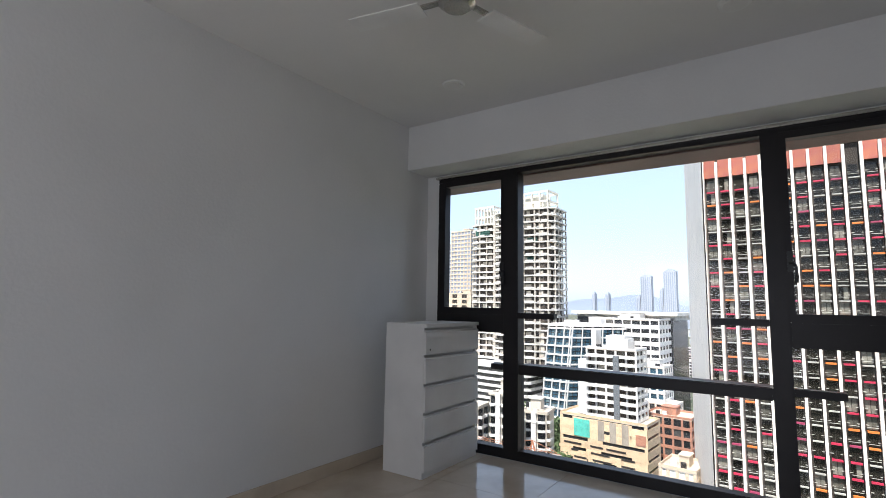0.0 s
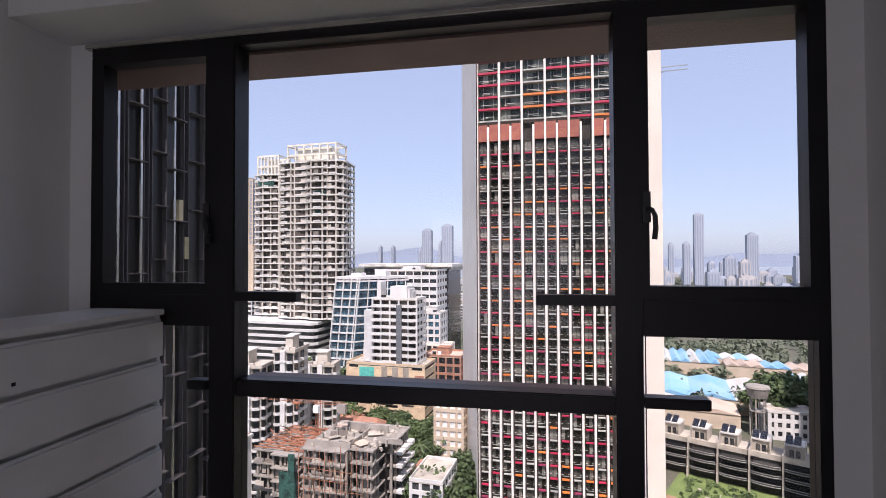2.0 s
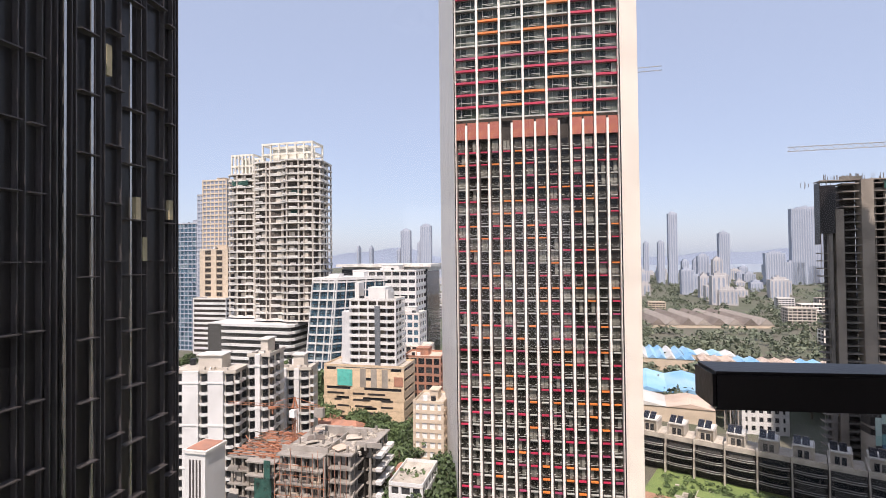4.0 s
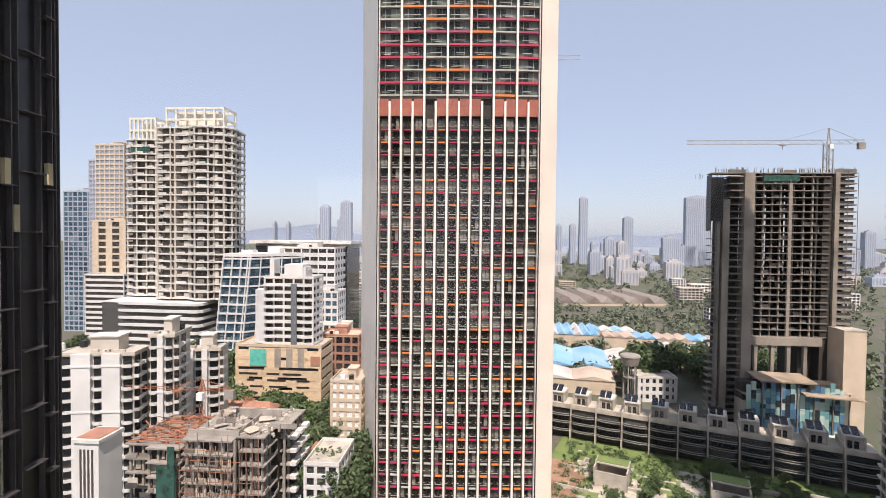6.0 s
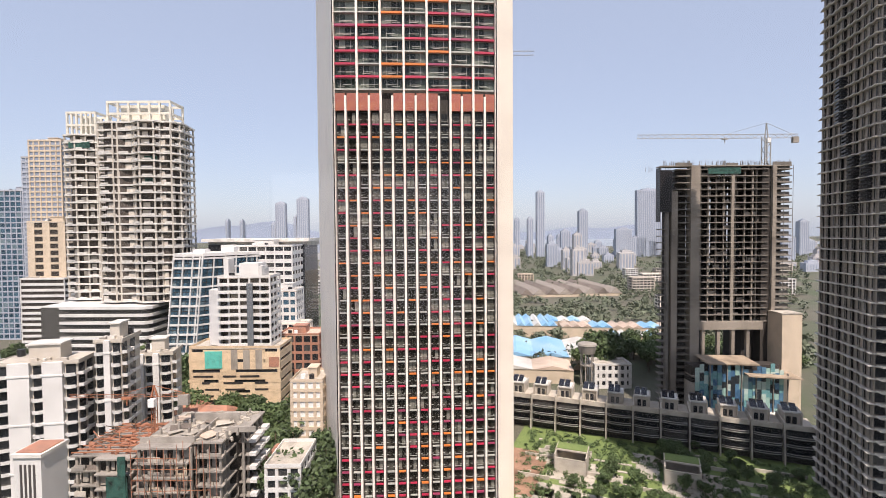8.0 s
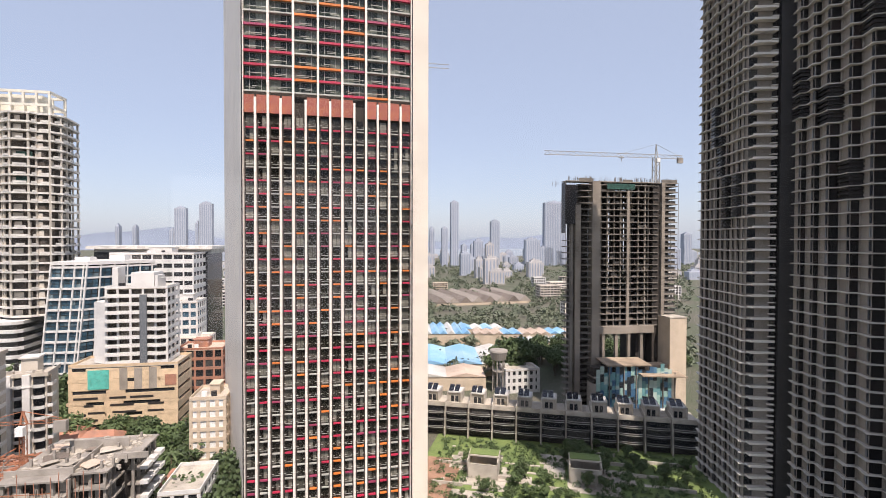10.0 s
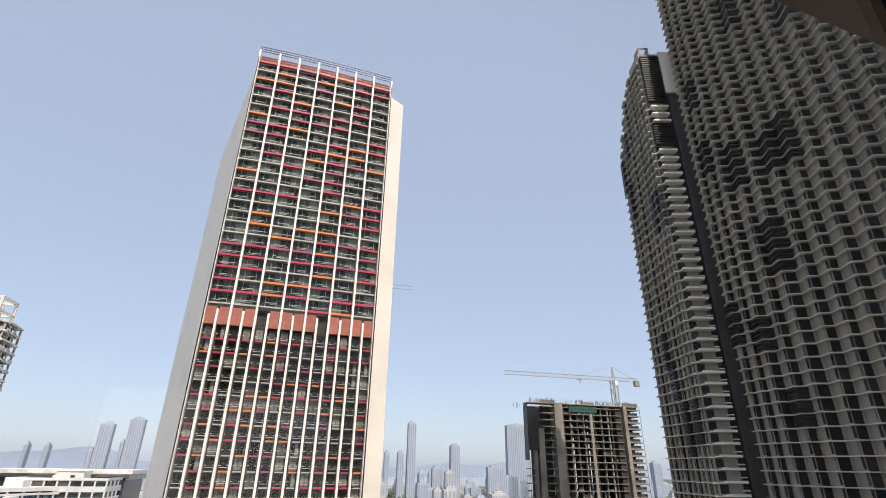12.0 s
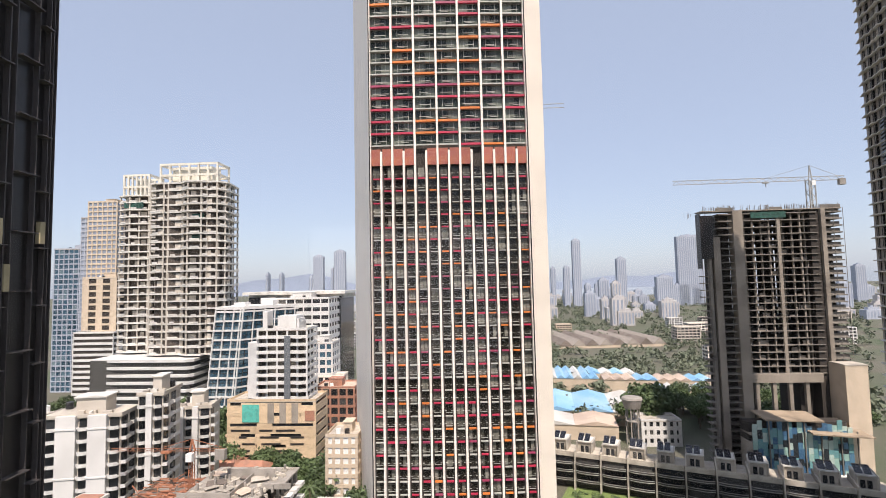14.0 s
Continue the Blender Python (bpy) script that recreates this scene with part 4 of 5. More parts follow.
for ob_, xs, fh_, n_, y_ in ((site, (-10.6, -7.6, -4.4, -1.2), 3.6, 7, 0.5), (site2, (-8.6, -5.4, 0.4, 3.6), 3.7, 6, 2.5)):
    for i in range(n_):
        for x in xs:
            if block_wall.random() < 0.62:
                hh = block_wall.choice((1.1, 2.0, fh_ - 0.5))
                wall_ob = part("block_wall", Geo().span(x, x + 2.7, y_, y_ + 0.2, i * fh_ + 0.4, i * fh_ + 0.4 + hh), block_wall.choice(("pale_paint", "concrete", "tan", "brown_sheet")), ob_)
                if hh > 2.5:
                    part("opening", Geo().span(x + 0.7, x + 1.9, y_ - 0.06, y_, i * fh_ + 1.4, i * fh_ + 2.8), "shade_brown", wall_ob)
for k in range(9):
    x, y = block_wall.uniform(-9, 7), block_wall.uniform(6, 20)
    part("roof_sheet", Geo().box(x, y, 26.2, block_wall.uniform(2, 5), block_wall.uniform(1.5, 4), 0.12, block_wall.uniform(0, 90)), block_wall.choice(("white_sheet", "beige_sheet", "brown_sheet", "paving")), site)
for k in range(22):
    x, y, an = block_wall.uniform(-8, 6), block_wall.uniform(3, 20), block_wall.uniform(0, 3.1)
    part("timber", Geo().bar((x, y, 23.4), (x + 4 * math.cos(an), y + 4 * math.sin(an), 23.4 + block_wall.uniform(0, 1.4)), 0.18), block_wall.choice(("rust", "bark", "brown_sheet")), site2)
for k in range(16):
    x = block_wall.uniform(-9, 8)
    part("prop", Geo().bar((x, -0.9, block_wall.uniform(2, 10)), (x + block_wall.uniform(-3, 3), -0.9, block_wall.uniform(12, 25)), 0.12), "bark", site)
for x0, x1, a, z, lab in ((-112, -92, 185, -63, ""), (-92, -80, 182, -64, ""), (-51, -44, 140, -61, ""), (-70, -58, 236, -55, "")):
    hs = thing("tiled_house", city((x0 + x1) / 2, a), "old house with a terracotta tiled roof", "house", "old tiled houses")
    w, hh = (x1 - x0) / 2, z - GROUND
    part("wall", Geo().span(-w, w, 0, 10, 0, hh - 3), "tan", hs)
    g = Geo()
    g.v += [(-w - 0.6, -0.6, hh - 3), (w + 0.6, -0.6, hh - 3), (w + 0.6, 10.6, hh - 3), (-w - 0.6, 10.6, hh - 3), (-w + 2, 5, hh), (w - 2, 5, hh)]
    g.f += [(0, 1, 5, 4), (1, 2, 5), (2, 3, 4, 5), (3, 0, 4), (3, 2, 1, 0)]
    part("roof", g, "terracotta", hs, "terracotta tiled roof")

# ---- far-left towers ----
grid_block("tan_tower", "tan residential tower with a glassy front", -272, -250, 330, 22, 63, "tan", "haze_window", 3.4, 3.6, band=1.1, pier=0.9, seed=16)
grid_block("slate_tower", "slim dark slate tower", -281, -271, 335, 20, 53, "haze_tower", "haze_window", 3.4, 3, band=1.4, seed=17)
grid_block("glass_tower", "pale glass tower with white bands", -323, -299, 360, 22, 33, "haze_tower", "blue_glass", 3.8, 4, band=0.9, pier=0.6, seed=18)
grid_block("tan_slab", "tan slab with open parking floors", -262, -238, 315, 16, 9, "tan", "interior", 4.5, 12, band=1.4, pier=4.5, seed=19)
grid_block("round_podium", "white banded parking podium of several floors", -255, -228, 300, 20, -26, "white_facade", "interior", 3.6, 27, band=1.6, pier=0.5, seed=20, cabin=False)

# ---- unfinished dark tower with crane, blue mosaic podium ----
con = thing("unfinished_block", city(95, 212, GROUND), "unfinished dark concrete tower with open floors and raw piers", "tower block")
CF, CTOP = 2.86, 104.0
floors_c = [CTOP - 1.6 - k * CF for k in range(36)]
rnd = random.Random(2)
wide_slab = Geo().span(16.2, 46.5, 0.6, 1.1, -0.2, 0.2).span(16.2, 46.5, 1.1, 22, -0.2, 0.1).mesh("floor_slab", "site_slab")
stub_slab = Geo().span(6.8, 12.3, 0.2, 5, -0.26, 0.26).mesh("floor_slab", "site_slab")
east_slab = Geo().span(49.4, 56.3, 0.4, 14, -0.24, 0.24).mesh("floor_slab", "site_slab")
west_slab = Geo().span(-0.3, 4.2, 0.8, 4.5, -0.2, 0.2).mesh("floor_slab", "site_slab")
east_wall = Geo().span(50.2, 56.0, 1.6, 1.9, 0.24, 1.7).mesh("infill_wall", "site_slab")
for k, z in enumerate(floors_c):
    piece("floor_slab", stub_slab, con, 0, 0, z)
    if k < 24:
        piece("floor_slab", wide_slab, con, 0, 0, z)
        piece("floor_slab", east_slab, con, 0, 0, z)
        piece("infill_wall", east_wall, con, 0, 0, z)
    if k > 8:
        piece("floor_slab", west_slab, con, 0, 0, z)
part("pier", Geo().span(12.3, 16.2, -0.8, 3.0, 0, CTOP - 0.3), "site_pier", con, "wide raw concrete pier")
part("pier", Geo().span(4.2, 6.8, -0.4, 3.0, 0, CTOP - 11), "site_pier", con, "raw concrete pier")
part("pier", Geo().span(2.2, 3.4, 0.2, 2, 0, CTOP - 14), "site_slab", con)
part("pier", Geo().span(47.7, 49.4, -0.2, 2.5, 36, CTOP), "site_pier", con)
for x, w, y in ((21.0, 0.5, 1.4), (24.6, 0.4, 1.8), (27.6, 0.5, 1.3), (31.0, 1.3, 0.5), (33.6, 0.6, 3), (36.8, 0.5, 1.6), (40.0, 0.6, 1.2), (42.2, 0.5, 2.0), (18.0, 0.4, 2)):
    part("column", Geo().span(x - w / 2, x + w / 2, y, y + 0.9, 36.5, CTOP - 1.5), "site_pier", con)
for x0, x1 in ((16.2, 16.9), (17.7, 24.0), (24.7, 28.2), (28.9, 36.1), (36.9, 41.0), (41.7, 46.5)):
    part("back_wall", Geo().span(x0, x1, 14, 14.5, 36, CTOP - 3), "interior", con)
part("shear_wall", Geo().span(44.0, 47.7, 1.2, 22, 0, CTOP), "interior", con, "near-black shear wall")
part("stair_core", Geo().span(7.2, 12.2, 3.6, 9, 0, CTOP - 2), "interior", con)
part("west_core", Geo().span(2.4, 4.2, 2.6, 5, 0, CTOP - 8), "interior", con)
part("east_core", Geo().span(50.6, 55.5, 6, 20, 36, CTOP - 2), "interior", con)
part("safety_net", Geo().span(-0.8, 4.4, -0.2, 0.1, CTOP - 20, CTOP - 2).span(-0.8, -0.5, 0.1, 4, CTOP - 24, CTOP - 1), "black_facade", con, "dark torn netting on the flank")
part("roof_net", Geo().span(20, 34, 0.1, 0.3, CTOP - 3.6, CTOP - 1), "net", con, "green net under the roof edge")
part("transfer_beam", Geo().span(15.2, 44.0, -0.6, 3, 33.2, 36.6), "site_pier", con, "deep raw transfer beam")
for x in (18.5, 25.2, 31.5, 38.0):
    part("column", Geo().span(x - 0.7, x + 0.7, 0, 1.4, 0, 33.2), "site_pier", con)
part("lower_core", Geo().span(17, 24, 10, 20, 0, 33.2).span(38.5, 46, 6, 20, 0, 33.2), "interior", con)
part("roof_slab", Geo().span(0, 16, 0.4, 6, CTOP - 0.4, CTOP).span(16, 56.3, 0.4, 22, CTOP - 0.4, CTOP), "site_pier", con)
rods = Geo()
for k in range(150):
    rods.box(rnd.uniform(0, 56), rnd.choice((0.6, 0.8, 1.4, 20)), CTOP + 0.7, 0.13, 0.13, rnd.uniform(1.0, 3.4))
part("rebar", rods, "site_slab", con, "upright steel bars along the roof edge", kind="stuff")
part("formwork", Geo().span(6, 13, 0.4, 0.7, CTOP, CTOP + 1.2).span(28, 33, 0.5, 0.8, CTOP, CTOP + 1.0).span(48, 56, 0.5, 0.8, CTOP, CTOP + 1.4), "site_slab", con)
props = Geo()
for k in range(70):
    z = rnd.choice(floors_c[:23])
    x = rnd.uniform(17, 44)
    props.box(x, rnd.uniform(1.5, 6), z + CF / 2, 0.3, 0.3, CF - 0.4)
    if k % 2:
        x = rnd.uniform(18, 40)
        props.span(x, x + rnd.uniform(1.5, 4), 2.0, 2.2, z + 0.1, z + rnd.uniform(0.7, 2.0))
part("props", props, "site_pier", con, "props and half-built walls on the open floors", kind="stuff")
for x in (-0.6, 1.6, 52.5, 56.4):
    part("scaffold_pole", Geo().box(x, -0.1, CTOP / 2, 0.14, 0.14, CTOP), "site_slab", con)
for x0, x1, y0, z, tilt in ((13.5, 34.5, -13.5, 21.6, -0.6), (29.0, 51.0, -15.5, 17.0, -1.6)):
    g = Geo()
    g.v += [(x0, y0, z), (x1, y0, z + tilt), (x1, y0 + 11, z + tilt + 1), (x0, y0 + 11, z + 1), (x0, y0, z + 0.5), (x1, y0, z + tilt + 0.5), (x1, y0 + 11, z + tilt + 1.5), (x0, y0 + 11, z + 1.5)]
    g.f += [(3, 2, 1, 0), (4, 5, 6, 7), (0, 1, 5, 4), (1, 2, 6, 5), (2, 3, 7, 6), (3, 0, 4, 7)]
    part("canopy", g, "canopy_dust", con, "flat dusty canopy roof")
for x in (15, 22, 28, 34, 41, 47):
    part("canopy_post", Geo().span(x - 0.2, x + 0.2, -12.4, -12.0, 0, 17.2 if x > 33 else 21.4), "site_slab", con)
mosaic = thing("mosaic_podium", city(122.2, 200, GROUND), "podium clad in blue and green glass panels", "podium")
part("body", Geo().span(-18.2, 18.4, 0.5, 9, 0, 13).span(-18.2, 18.4, 1.2, 9, 15.5, 16.2), "dark_concrete", mosaic)
part("upper_floor", Geo().span(-18.2, 18.4, 3, 9, 13, 20), "interior", mosaic)
tints = [mat("panel_" + n, c, 0.5, vary=0.1, scale=0.5) for n, c in (("teal", (0.12, 0.28, 0.29)), ("sea", (0.27, 0.42, 0.37)), ("navy", (0.04, 0.11, 0.2)), ("slate", (0.07, 0.17, 0.26)), ("pale", (0.4, 0.5, 0.45)), ("dark", (0.015, 0.02, 0.025)))]
sizes = [(1.75, 1.7), (1.75, 2.6), (1.75, 3.5)]
tm = {}
for q, m_ in enumerate(tints):
    for w_, h_ in sizes:
        me = Geo().box(0, 0, h_ / 2, w_, 0.25, h_ - 0.08).mesh("glass_panel", "teal")
        me.materials[0] = m_
        tm[q, h_] = me
for k in range(20):
    z = 1.2 + rnd.uniform(-1.0, 0.2)
    while z < 18.4:
        q = rnd.choices(range(6), (0.2, 0.2, 0.16, 0.18, 0.2, 0.12))[0]
        h_ = rnd.choice(sizes)[1]
        piece("glass_panel", tm[q, h_], mosaic, -17.2 + k * 1.82, 0.3 - 0.12 * (k % 2), z)
        z += h_
lb = Geo().box(0, -0.6, 0, 37, 2.0, 0.7).mesh("band", "pale_slab")
for z in (-0.1, 0.9):
    piece("band", lb, mosaic, 0.5, 0, z)
beige = thing("blank_wall", city(146.4, 204, GROUND), "blank beige concrete core wall", "building")
part("wall", Geo().span(-4.2, 4.2, 0, 12, 0, 41), "tan", beige)
part("coping", Geo().span(-4.4, 4.4, -0.2, 12.2, 41, 41.4), "paving", beige)


def lattice(g, a, b, w, n):
    a, b = Vector(a), Vector(b)
    d = b - a
    up = Vector((0, 0, w)) if abs(d.normalized().z) < 0.9 else Vector((w, 0, 0))
    g.bar(a, b, w * 0.16)
    g.bar(a + up, b + up, w * 0.16)
    for k in range(n):
        p, q = a + d * (k / n), a + d * ((k + 1) / n)
        g.bar(p if k % 2 else p + up, q + up if k % 2 else q, w * 0.11)
    return g


def crane(m, mast, front, rear, material, label, z_up=7.0, w=1.6):
    ob = thing("tower_crane", m, label, "crane")
    part("mast", lattice(lattice(Geo(), (-w / 2, -w / 2, 0), (-w / 2, -w / 2, mast), w, int(mast / w)), (-w / 2, w / 2, 0), (-w / 2, w / 2, mast), w, int(mast / w)), material, ob)
    jib = part("jib", lattice(Geo(), (0, 0, mast), (-front, 0, mast), w * 0.7, int(front / 1.6)), material, ob)
    rear_jib = part("counter_jib", lattice(Geo(), (0, 0, mast), (rear, 0, mast), w * 0.7, int(rear / 1.6)), material, ob)
    part("counterweight", Geo().box(rear - 1.2, 0, mast - 0.8, 2.6, 1.4, 2.6), "concrete", rear_jib)
    part("peak", Geo().bar((-0.6, 0, mast), (0, 0, mast + z_up), 0.35).bar((0.9, 0, mast), (0, 0, mast + z_up), 0.35), material, ob)
    part("tie", Geo().bar((0, 0, mast + z_up), (-front * 0.35, 0, mast + 1), 0.14).bar((0, 0, mast + z_up), (rear - 1, 0, mast + 1), 0.14), material, ob)
    part("cab", Geo().box(0.2, -1.2, mast - 1.2, 1.6, 1.4, 2), "white_plastic", ob)
    part("hook", Geo().bar((-front * 0.32, 0, mast), (-front * 0.32, 0, mast - 2.2), 0.3).box(-front * 0.32, 0, mast - 0.3, 2.4, 1, 0.6), material, jib)
    return ob


crane(city(143.5, 218, GROUND + CTOP), 12.5, 57, 14, "crane", "pale grey tower crane on the unfinished roof", 6.6, 2.4)
crane(city(50, 400, GROUND), 217, -26, -12, "crane", "distant tower crane with hanging line", 8, 4.5)
crane(city(-75, 128, GROUND), 34, 22, 9, "rust", "rusty red crane on the building site", 3, 1.0)

# ---- the brown towers with slab edges ----
def bay_wing(name, label, m, floors, fh, bays, depth, seed, wall="taupe", first=18, blocks=9, group="brown towers", lower=(), singles=True):
    """A stepped facade along local x that looks towards -y: each bay steps back from the one before, with a wall panel and corner window
    on its front, a dark loggia on its side, and a slab edge on every floor. bays: (width, step back after it).
    lower: floors left out at the top of a bay, by its number."""
    rnd = random.Random(seed)
    ob = thing(name, m, label, "tower block", group)
    cuts, boxes = dict(lower), []
    far_slabs, far_walls, glass, side, mull, core = Geo(), Geo(), Geo(), Geo(), Geo(), Geo()
    x0, y0 = 0.0, 0.0
    for k, (w, back) in enumerate(bays):
        x1, y1, ww = x0 + w, y0 + back, min(1.5, w * 0.42)
        boxes.append((x0, x1, y0, y1))
        top = floors - cuts.get(k, 0)
        core.span(x0 + 0.2, x1 - 0.5, y0 + 0.5, y0 + depth, 0, top * fh)
        slab = Geo().span(x0 - 0.1, x1 + 0.75, y0 - 0.85, y0 + back + 0.6, 0, 0.26)
        bay = Geo().span(x0, x1 - ww, y0, y0 + 0.25, 0.26, fh).span(x1 - ww, x1, y0, y0 + 0.2, 0.26, 0.62)
        bay.span(x1 - 0.12, x1, y0, y0 + 0.12, 0.62, fh).span(x1 - 0.2, x1, y0 + back * 0.82, y1 + 0.4, 0.26, fh)
        slab_me, bay_me = slab.mesh("slab_edge", "slab_beige"), bay.mesh("bay_wall", wall)
        pane_me = Geo().box(-ww / 4, 0, 0, ww / 2 - 0.08, 0.06, fh - 0.75).box(ww / 4, 0.03, 0, ww / 2 - 0.1, 0.06, fh - 0.75).mesh("window", "bay_glass")
        for i in range(top):
            near = first <= i < first + 30
            for geo, me, far, nm in ((slab, slab_me, far_slabs, "slab_edge"), (bay, bay_me, far_walls, "bay_wall")):
                if near:
                    piece(nm, me, ob, 0, 0, i * fh)
                else:
                    q = len(far.v)
                    far.v += [(a, b, c + i * fh) for a, b, c in geo.v]
                    far.f += [tuple(q + e for e in f_) for f_ in geo.f]
            z = i * fh + 0.62 + (fh - 0.62) / 2
            if i % 13 == 7:
                far_walls.span(x1 - ww, x1 - 0.12, y0 + 0.05, y0 + 0.2, i * fh + 0.62, (i + 1) * fh)
            elif near and singles:
                piece("window", pane_me, ob, x1 - ww / 2, y0 + 0.1, z)
            else:
                glass.box(x1 - ww * 0.75, y0 + 0.1, z, ww / 2 - 0.08, 0.06, fh - 0.75).box(x1 - ww * 0.25, y0 + 0.13, z, ww / 2 - 0.1, 0.06, fh - 0.75)
            mull.box(x1 - ww / 2, y0 + 0.06, z, 0.07, 0.1, fh - 0.7).box(x1 - ww * 0.25, y0 + 0.06, z + 0.45, ww / 2 - 0.12, 0.1, 0.06)
            side.box(x1 - 0.4, y0 + back * 0.45, i * fh + fh / 2, 0.06, back * 0.7, fh - 0.4)
        part("bay_top", Geo().span(x0 - 0.3, x1 + 0.5, y0 - 0.5, y1 + 1.2, top * fh, top * fh + 1.3), wall, ob)
        x0, y0 = x1, y1
    part("core", core, "interior", ob)
    for nm, g, mt in (("slab_edges", far_slabs, "slab_beige"), ("bay_walls", far_walls, wall), ("windows", glass, "bay_glass"), ("window_bars", mull, "frame"), ("loggias", side, "loggia_shade")):
        if g.v:
            part(nm, g, mt, ob, kind="stuff")
    for k in range(blocks):
        xa, xb, ya, yb = boxes[(k * 5 + seed) % len(boxes)]
        i0, n = rnd.randrange(24, floors - 8), rnd.choice((3, 4, 5))
        g = Geo().span(xa - 0.05, xb + 0.3, ya - 0.35, yb, i0 * fh + 0.3, (i0 + n) * fh - 0.1)
        for q in range(n * 3):
            z = i0 * fh + 0.3 + q * 1.05
            g.span(xa - 0.1, xb + 0.85, ya - 0.95, ya - 0.35, z, z + 0.5).span(xb + 0.3, xb + 0.85, ya - 0.35, yb, z, z + 0.5)
        part("louvre_box", g, "black_facade", ob, "dark louvred service screen over several floors")
    return ob


# near wing: a long shaded stepped face
NEAR_WING = pose(127, 107.5, GROUND, 0, 0, -120)
bay_wing("brown_tower", "tall unseen brown tower added to shade the garden and dark loggias", NEAR_WING, 80, 3.2,
         [(3.4, 1.6), (3.4, 1.6), (3.8, 2.8), (4.0, 2.4), (4.4, 3.4), (4.2, 2.8), (4.4, 2.4), (4.6, 2.8), (4.8, 3.0), (4.6, 3.0), (4.8, 3.2), (4.8, 3.0)], 12, 41, blocks=18)
# third tower, unseen, added behind the window wall to the east to shade the garden
shade_tower = thing("brown_tower", pose(98, -22, GROUND), "unseen brown tower added to shade the garden", "tower block", "brown towers")
part("core", Geo().span(0, 28, 0, 24, 0, 330), "taupe", shade_tower)
shade_slab = Geo().span(-0.8, 28.8, -0.8, 24.8, 0, 0.26).mesh("slab_edge", "slab_beige")
for i in range(1, 103):
    piece("slab_edge", shade_slab, shade_tower, 0, 0, i * 3.2)
# far wing: a flank, a sunlit end with white balcony slabs, and a dark joint
far_face = math.degrees(math.atan2(115 - 141, 119 - 127.5)) - 11.5
bay_wing("brown_tower", "tall brown tower flank in shade with slab edges", pose(127.5, 141, GROUND, 0, 0, far_face), 69, 3.2, [(2.6, 0.5), (2.8, 0.9), (2.6, 0.4), (3.0, 1.0), (2.8, 0.5), (3.0, 0.8), (2.8, 0.4), (3.0, 0.6), (2.8, 0.3)], 14, 43, blocks=10,
         lower=((0, 8), (1, 6), (2, 4), (3, 2), (4, 1)), singles=False)
end = thing("balcony_tower", pose(119, 115, GROUND, 0, 0, -20), "brown tower end with bright white balcony slabs", "tower block", "brown towers")
part("wall", Geo().span(0.3, 7.6, 0.8, 10, 0, 226), "taupe", end)
bs = Geo().box(3.9, -0.1, 0, 6.4, 2.6, 0.3).span(0.7, 7.1, -1.4, -1.3, 0.15, 0.5).mesh("balcony_slab", "fin")
bn = Geo().box(7.0, 0.6, 0, 1.6, 1.8, 0.25).mesh("balcony_slab", "fin")
dw = Geo().box(1.5, 0.72, 0, 2.2, 0.15, 2.2).mesh("window", "dark_glass")
dn = Geo().box(7.1, 0.72, 0, 0.9, 0.15, 2.0).mesh("window", "dark_glass")
lv = Geo().box(3.9, 0.1, 0, 7, 1.8, 0.5).mesh("louvre", "black_facade")
for i in range(70):
    dark_floor = i >= 63 or 57 <= i < 60
    if not dark_floor:
        piece("balcony_slab", bs, end, 0, 0, i * 3.2 + 0.3)
        piece("balcony_slab", bn, end, 0, 0, i * 3.2 + 1.6)
        piece("window", dw, end, 0, 0, i * 3.2 + 1.9)
        piece("window", dn, end, 0, 0, i * 3.2 + 2.9)
    else:
        for j in range(3):
            piece("louvre", lv, end, 0, 0, i * 3.2 + 0.4 + j * 1.05)
part("joint", Geo().span(8.6, 15, -0.2, 12, 0, 204), "joint_grey", end, "dark vertical joint between the wings")
part("joint_edge", Geo().span(7.75, 8.6, 0.4, 12, 0, 206), "frame", end)
part("joint_cap", Geo().span(7.75, 15, -0.5, 12, 206, 226), "cream", end, "smooth beige wall above the joint")
part("roof_frame", Geo().span(1, 5, 1, 1.4, 229, 229.5).span(1, 5, 5, 5.4, 229, 229.5).span(1, 1.4, 1, 5, 226, 229.5).span(4.6, 5, 1, 5, 226, 229.5), "concrete", end)

# ---- the black neighbour with metal fins ----
black = thing("black_tower", pose(-25.5, 4.0, GROUND, 0, 0, 90), "black clad neighbour tower with thin metal fins and ledges", "tower block")
BL = 33.5
part("wall", Geo().span(0, BL, 0.25, 14, 0, 150), "black_facade", black)
rnd = random.Random(12)
pos, x = [], 0.4
while x < BL - 0.2:
    pos.append(x)
    x += rnd.choice((0.3, 0.4, 0.5, 0.9, 1.3, 1.7))
fm = Geo().box(0, 0, 75, 0.05, 0.34, 150).mesh("fin", "facade_metal")
for x in pos:
    piece("fin", fm, black, x, 0.05, 0)
shim = Geo().box(0, 0, 75, 0.16, 0.1, 150).mesh("bright_strip", "chrome")
for x in (10.5, 14.0, 18.5, 23.7, 25.5, 28.5):
    piece("bright_strip", shim, black, x, -0.14, 0)
for k in range(len(pos) - 1):
    w = pos[k + 1] - pos[k]
    if w > 0.85:
        lm = Geo().box(w / 2, -0.15, 0, w - 0.08, 0.6, 0.07).mesh("ledge", "facade_metal")
        off = rnd.choice((0, 0.4, 0.9))
        for i in range(16, 30):
            piece("ledge", lm, black, pos[k], 0, i * 3.6 + off)
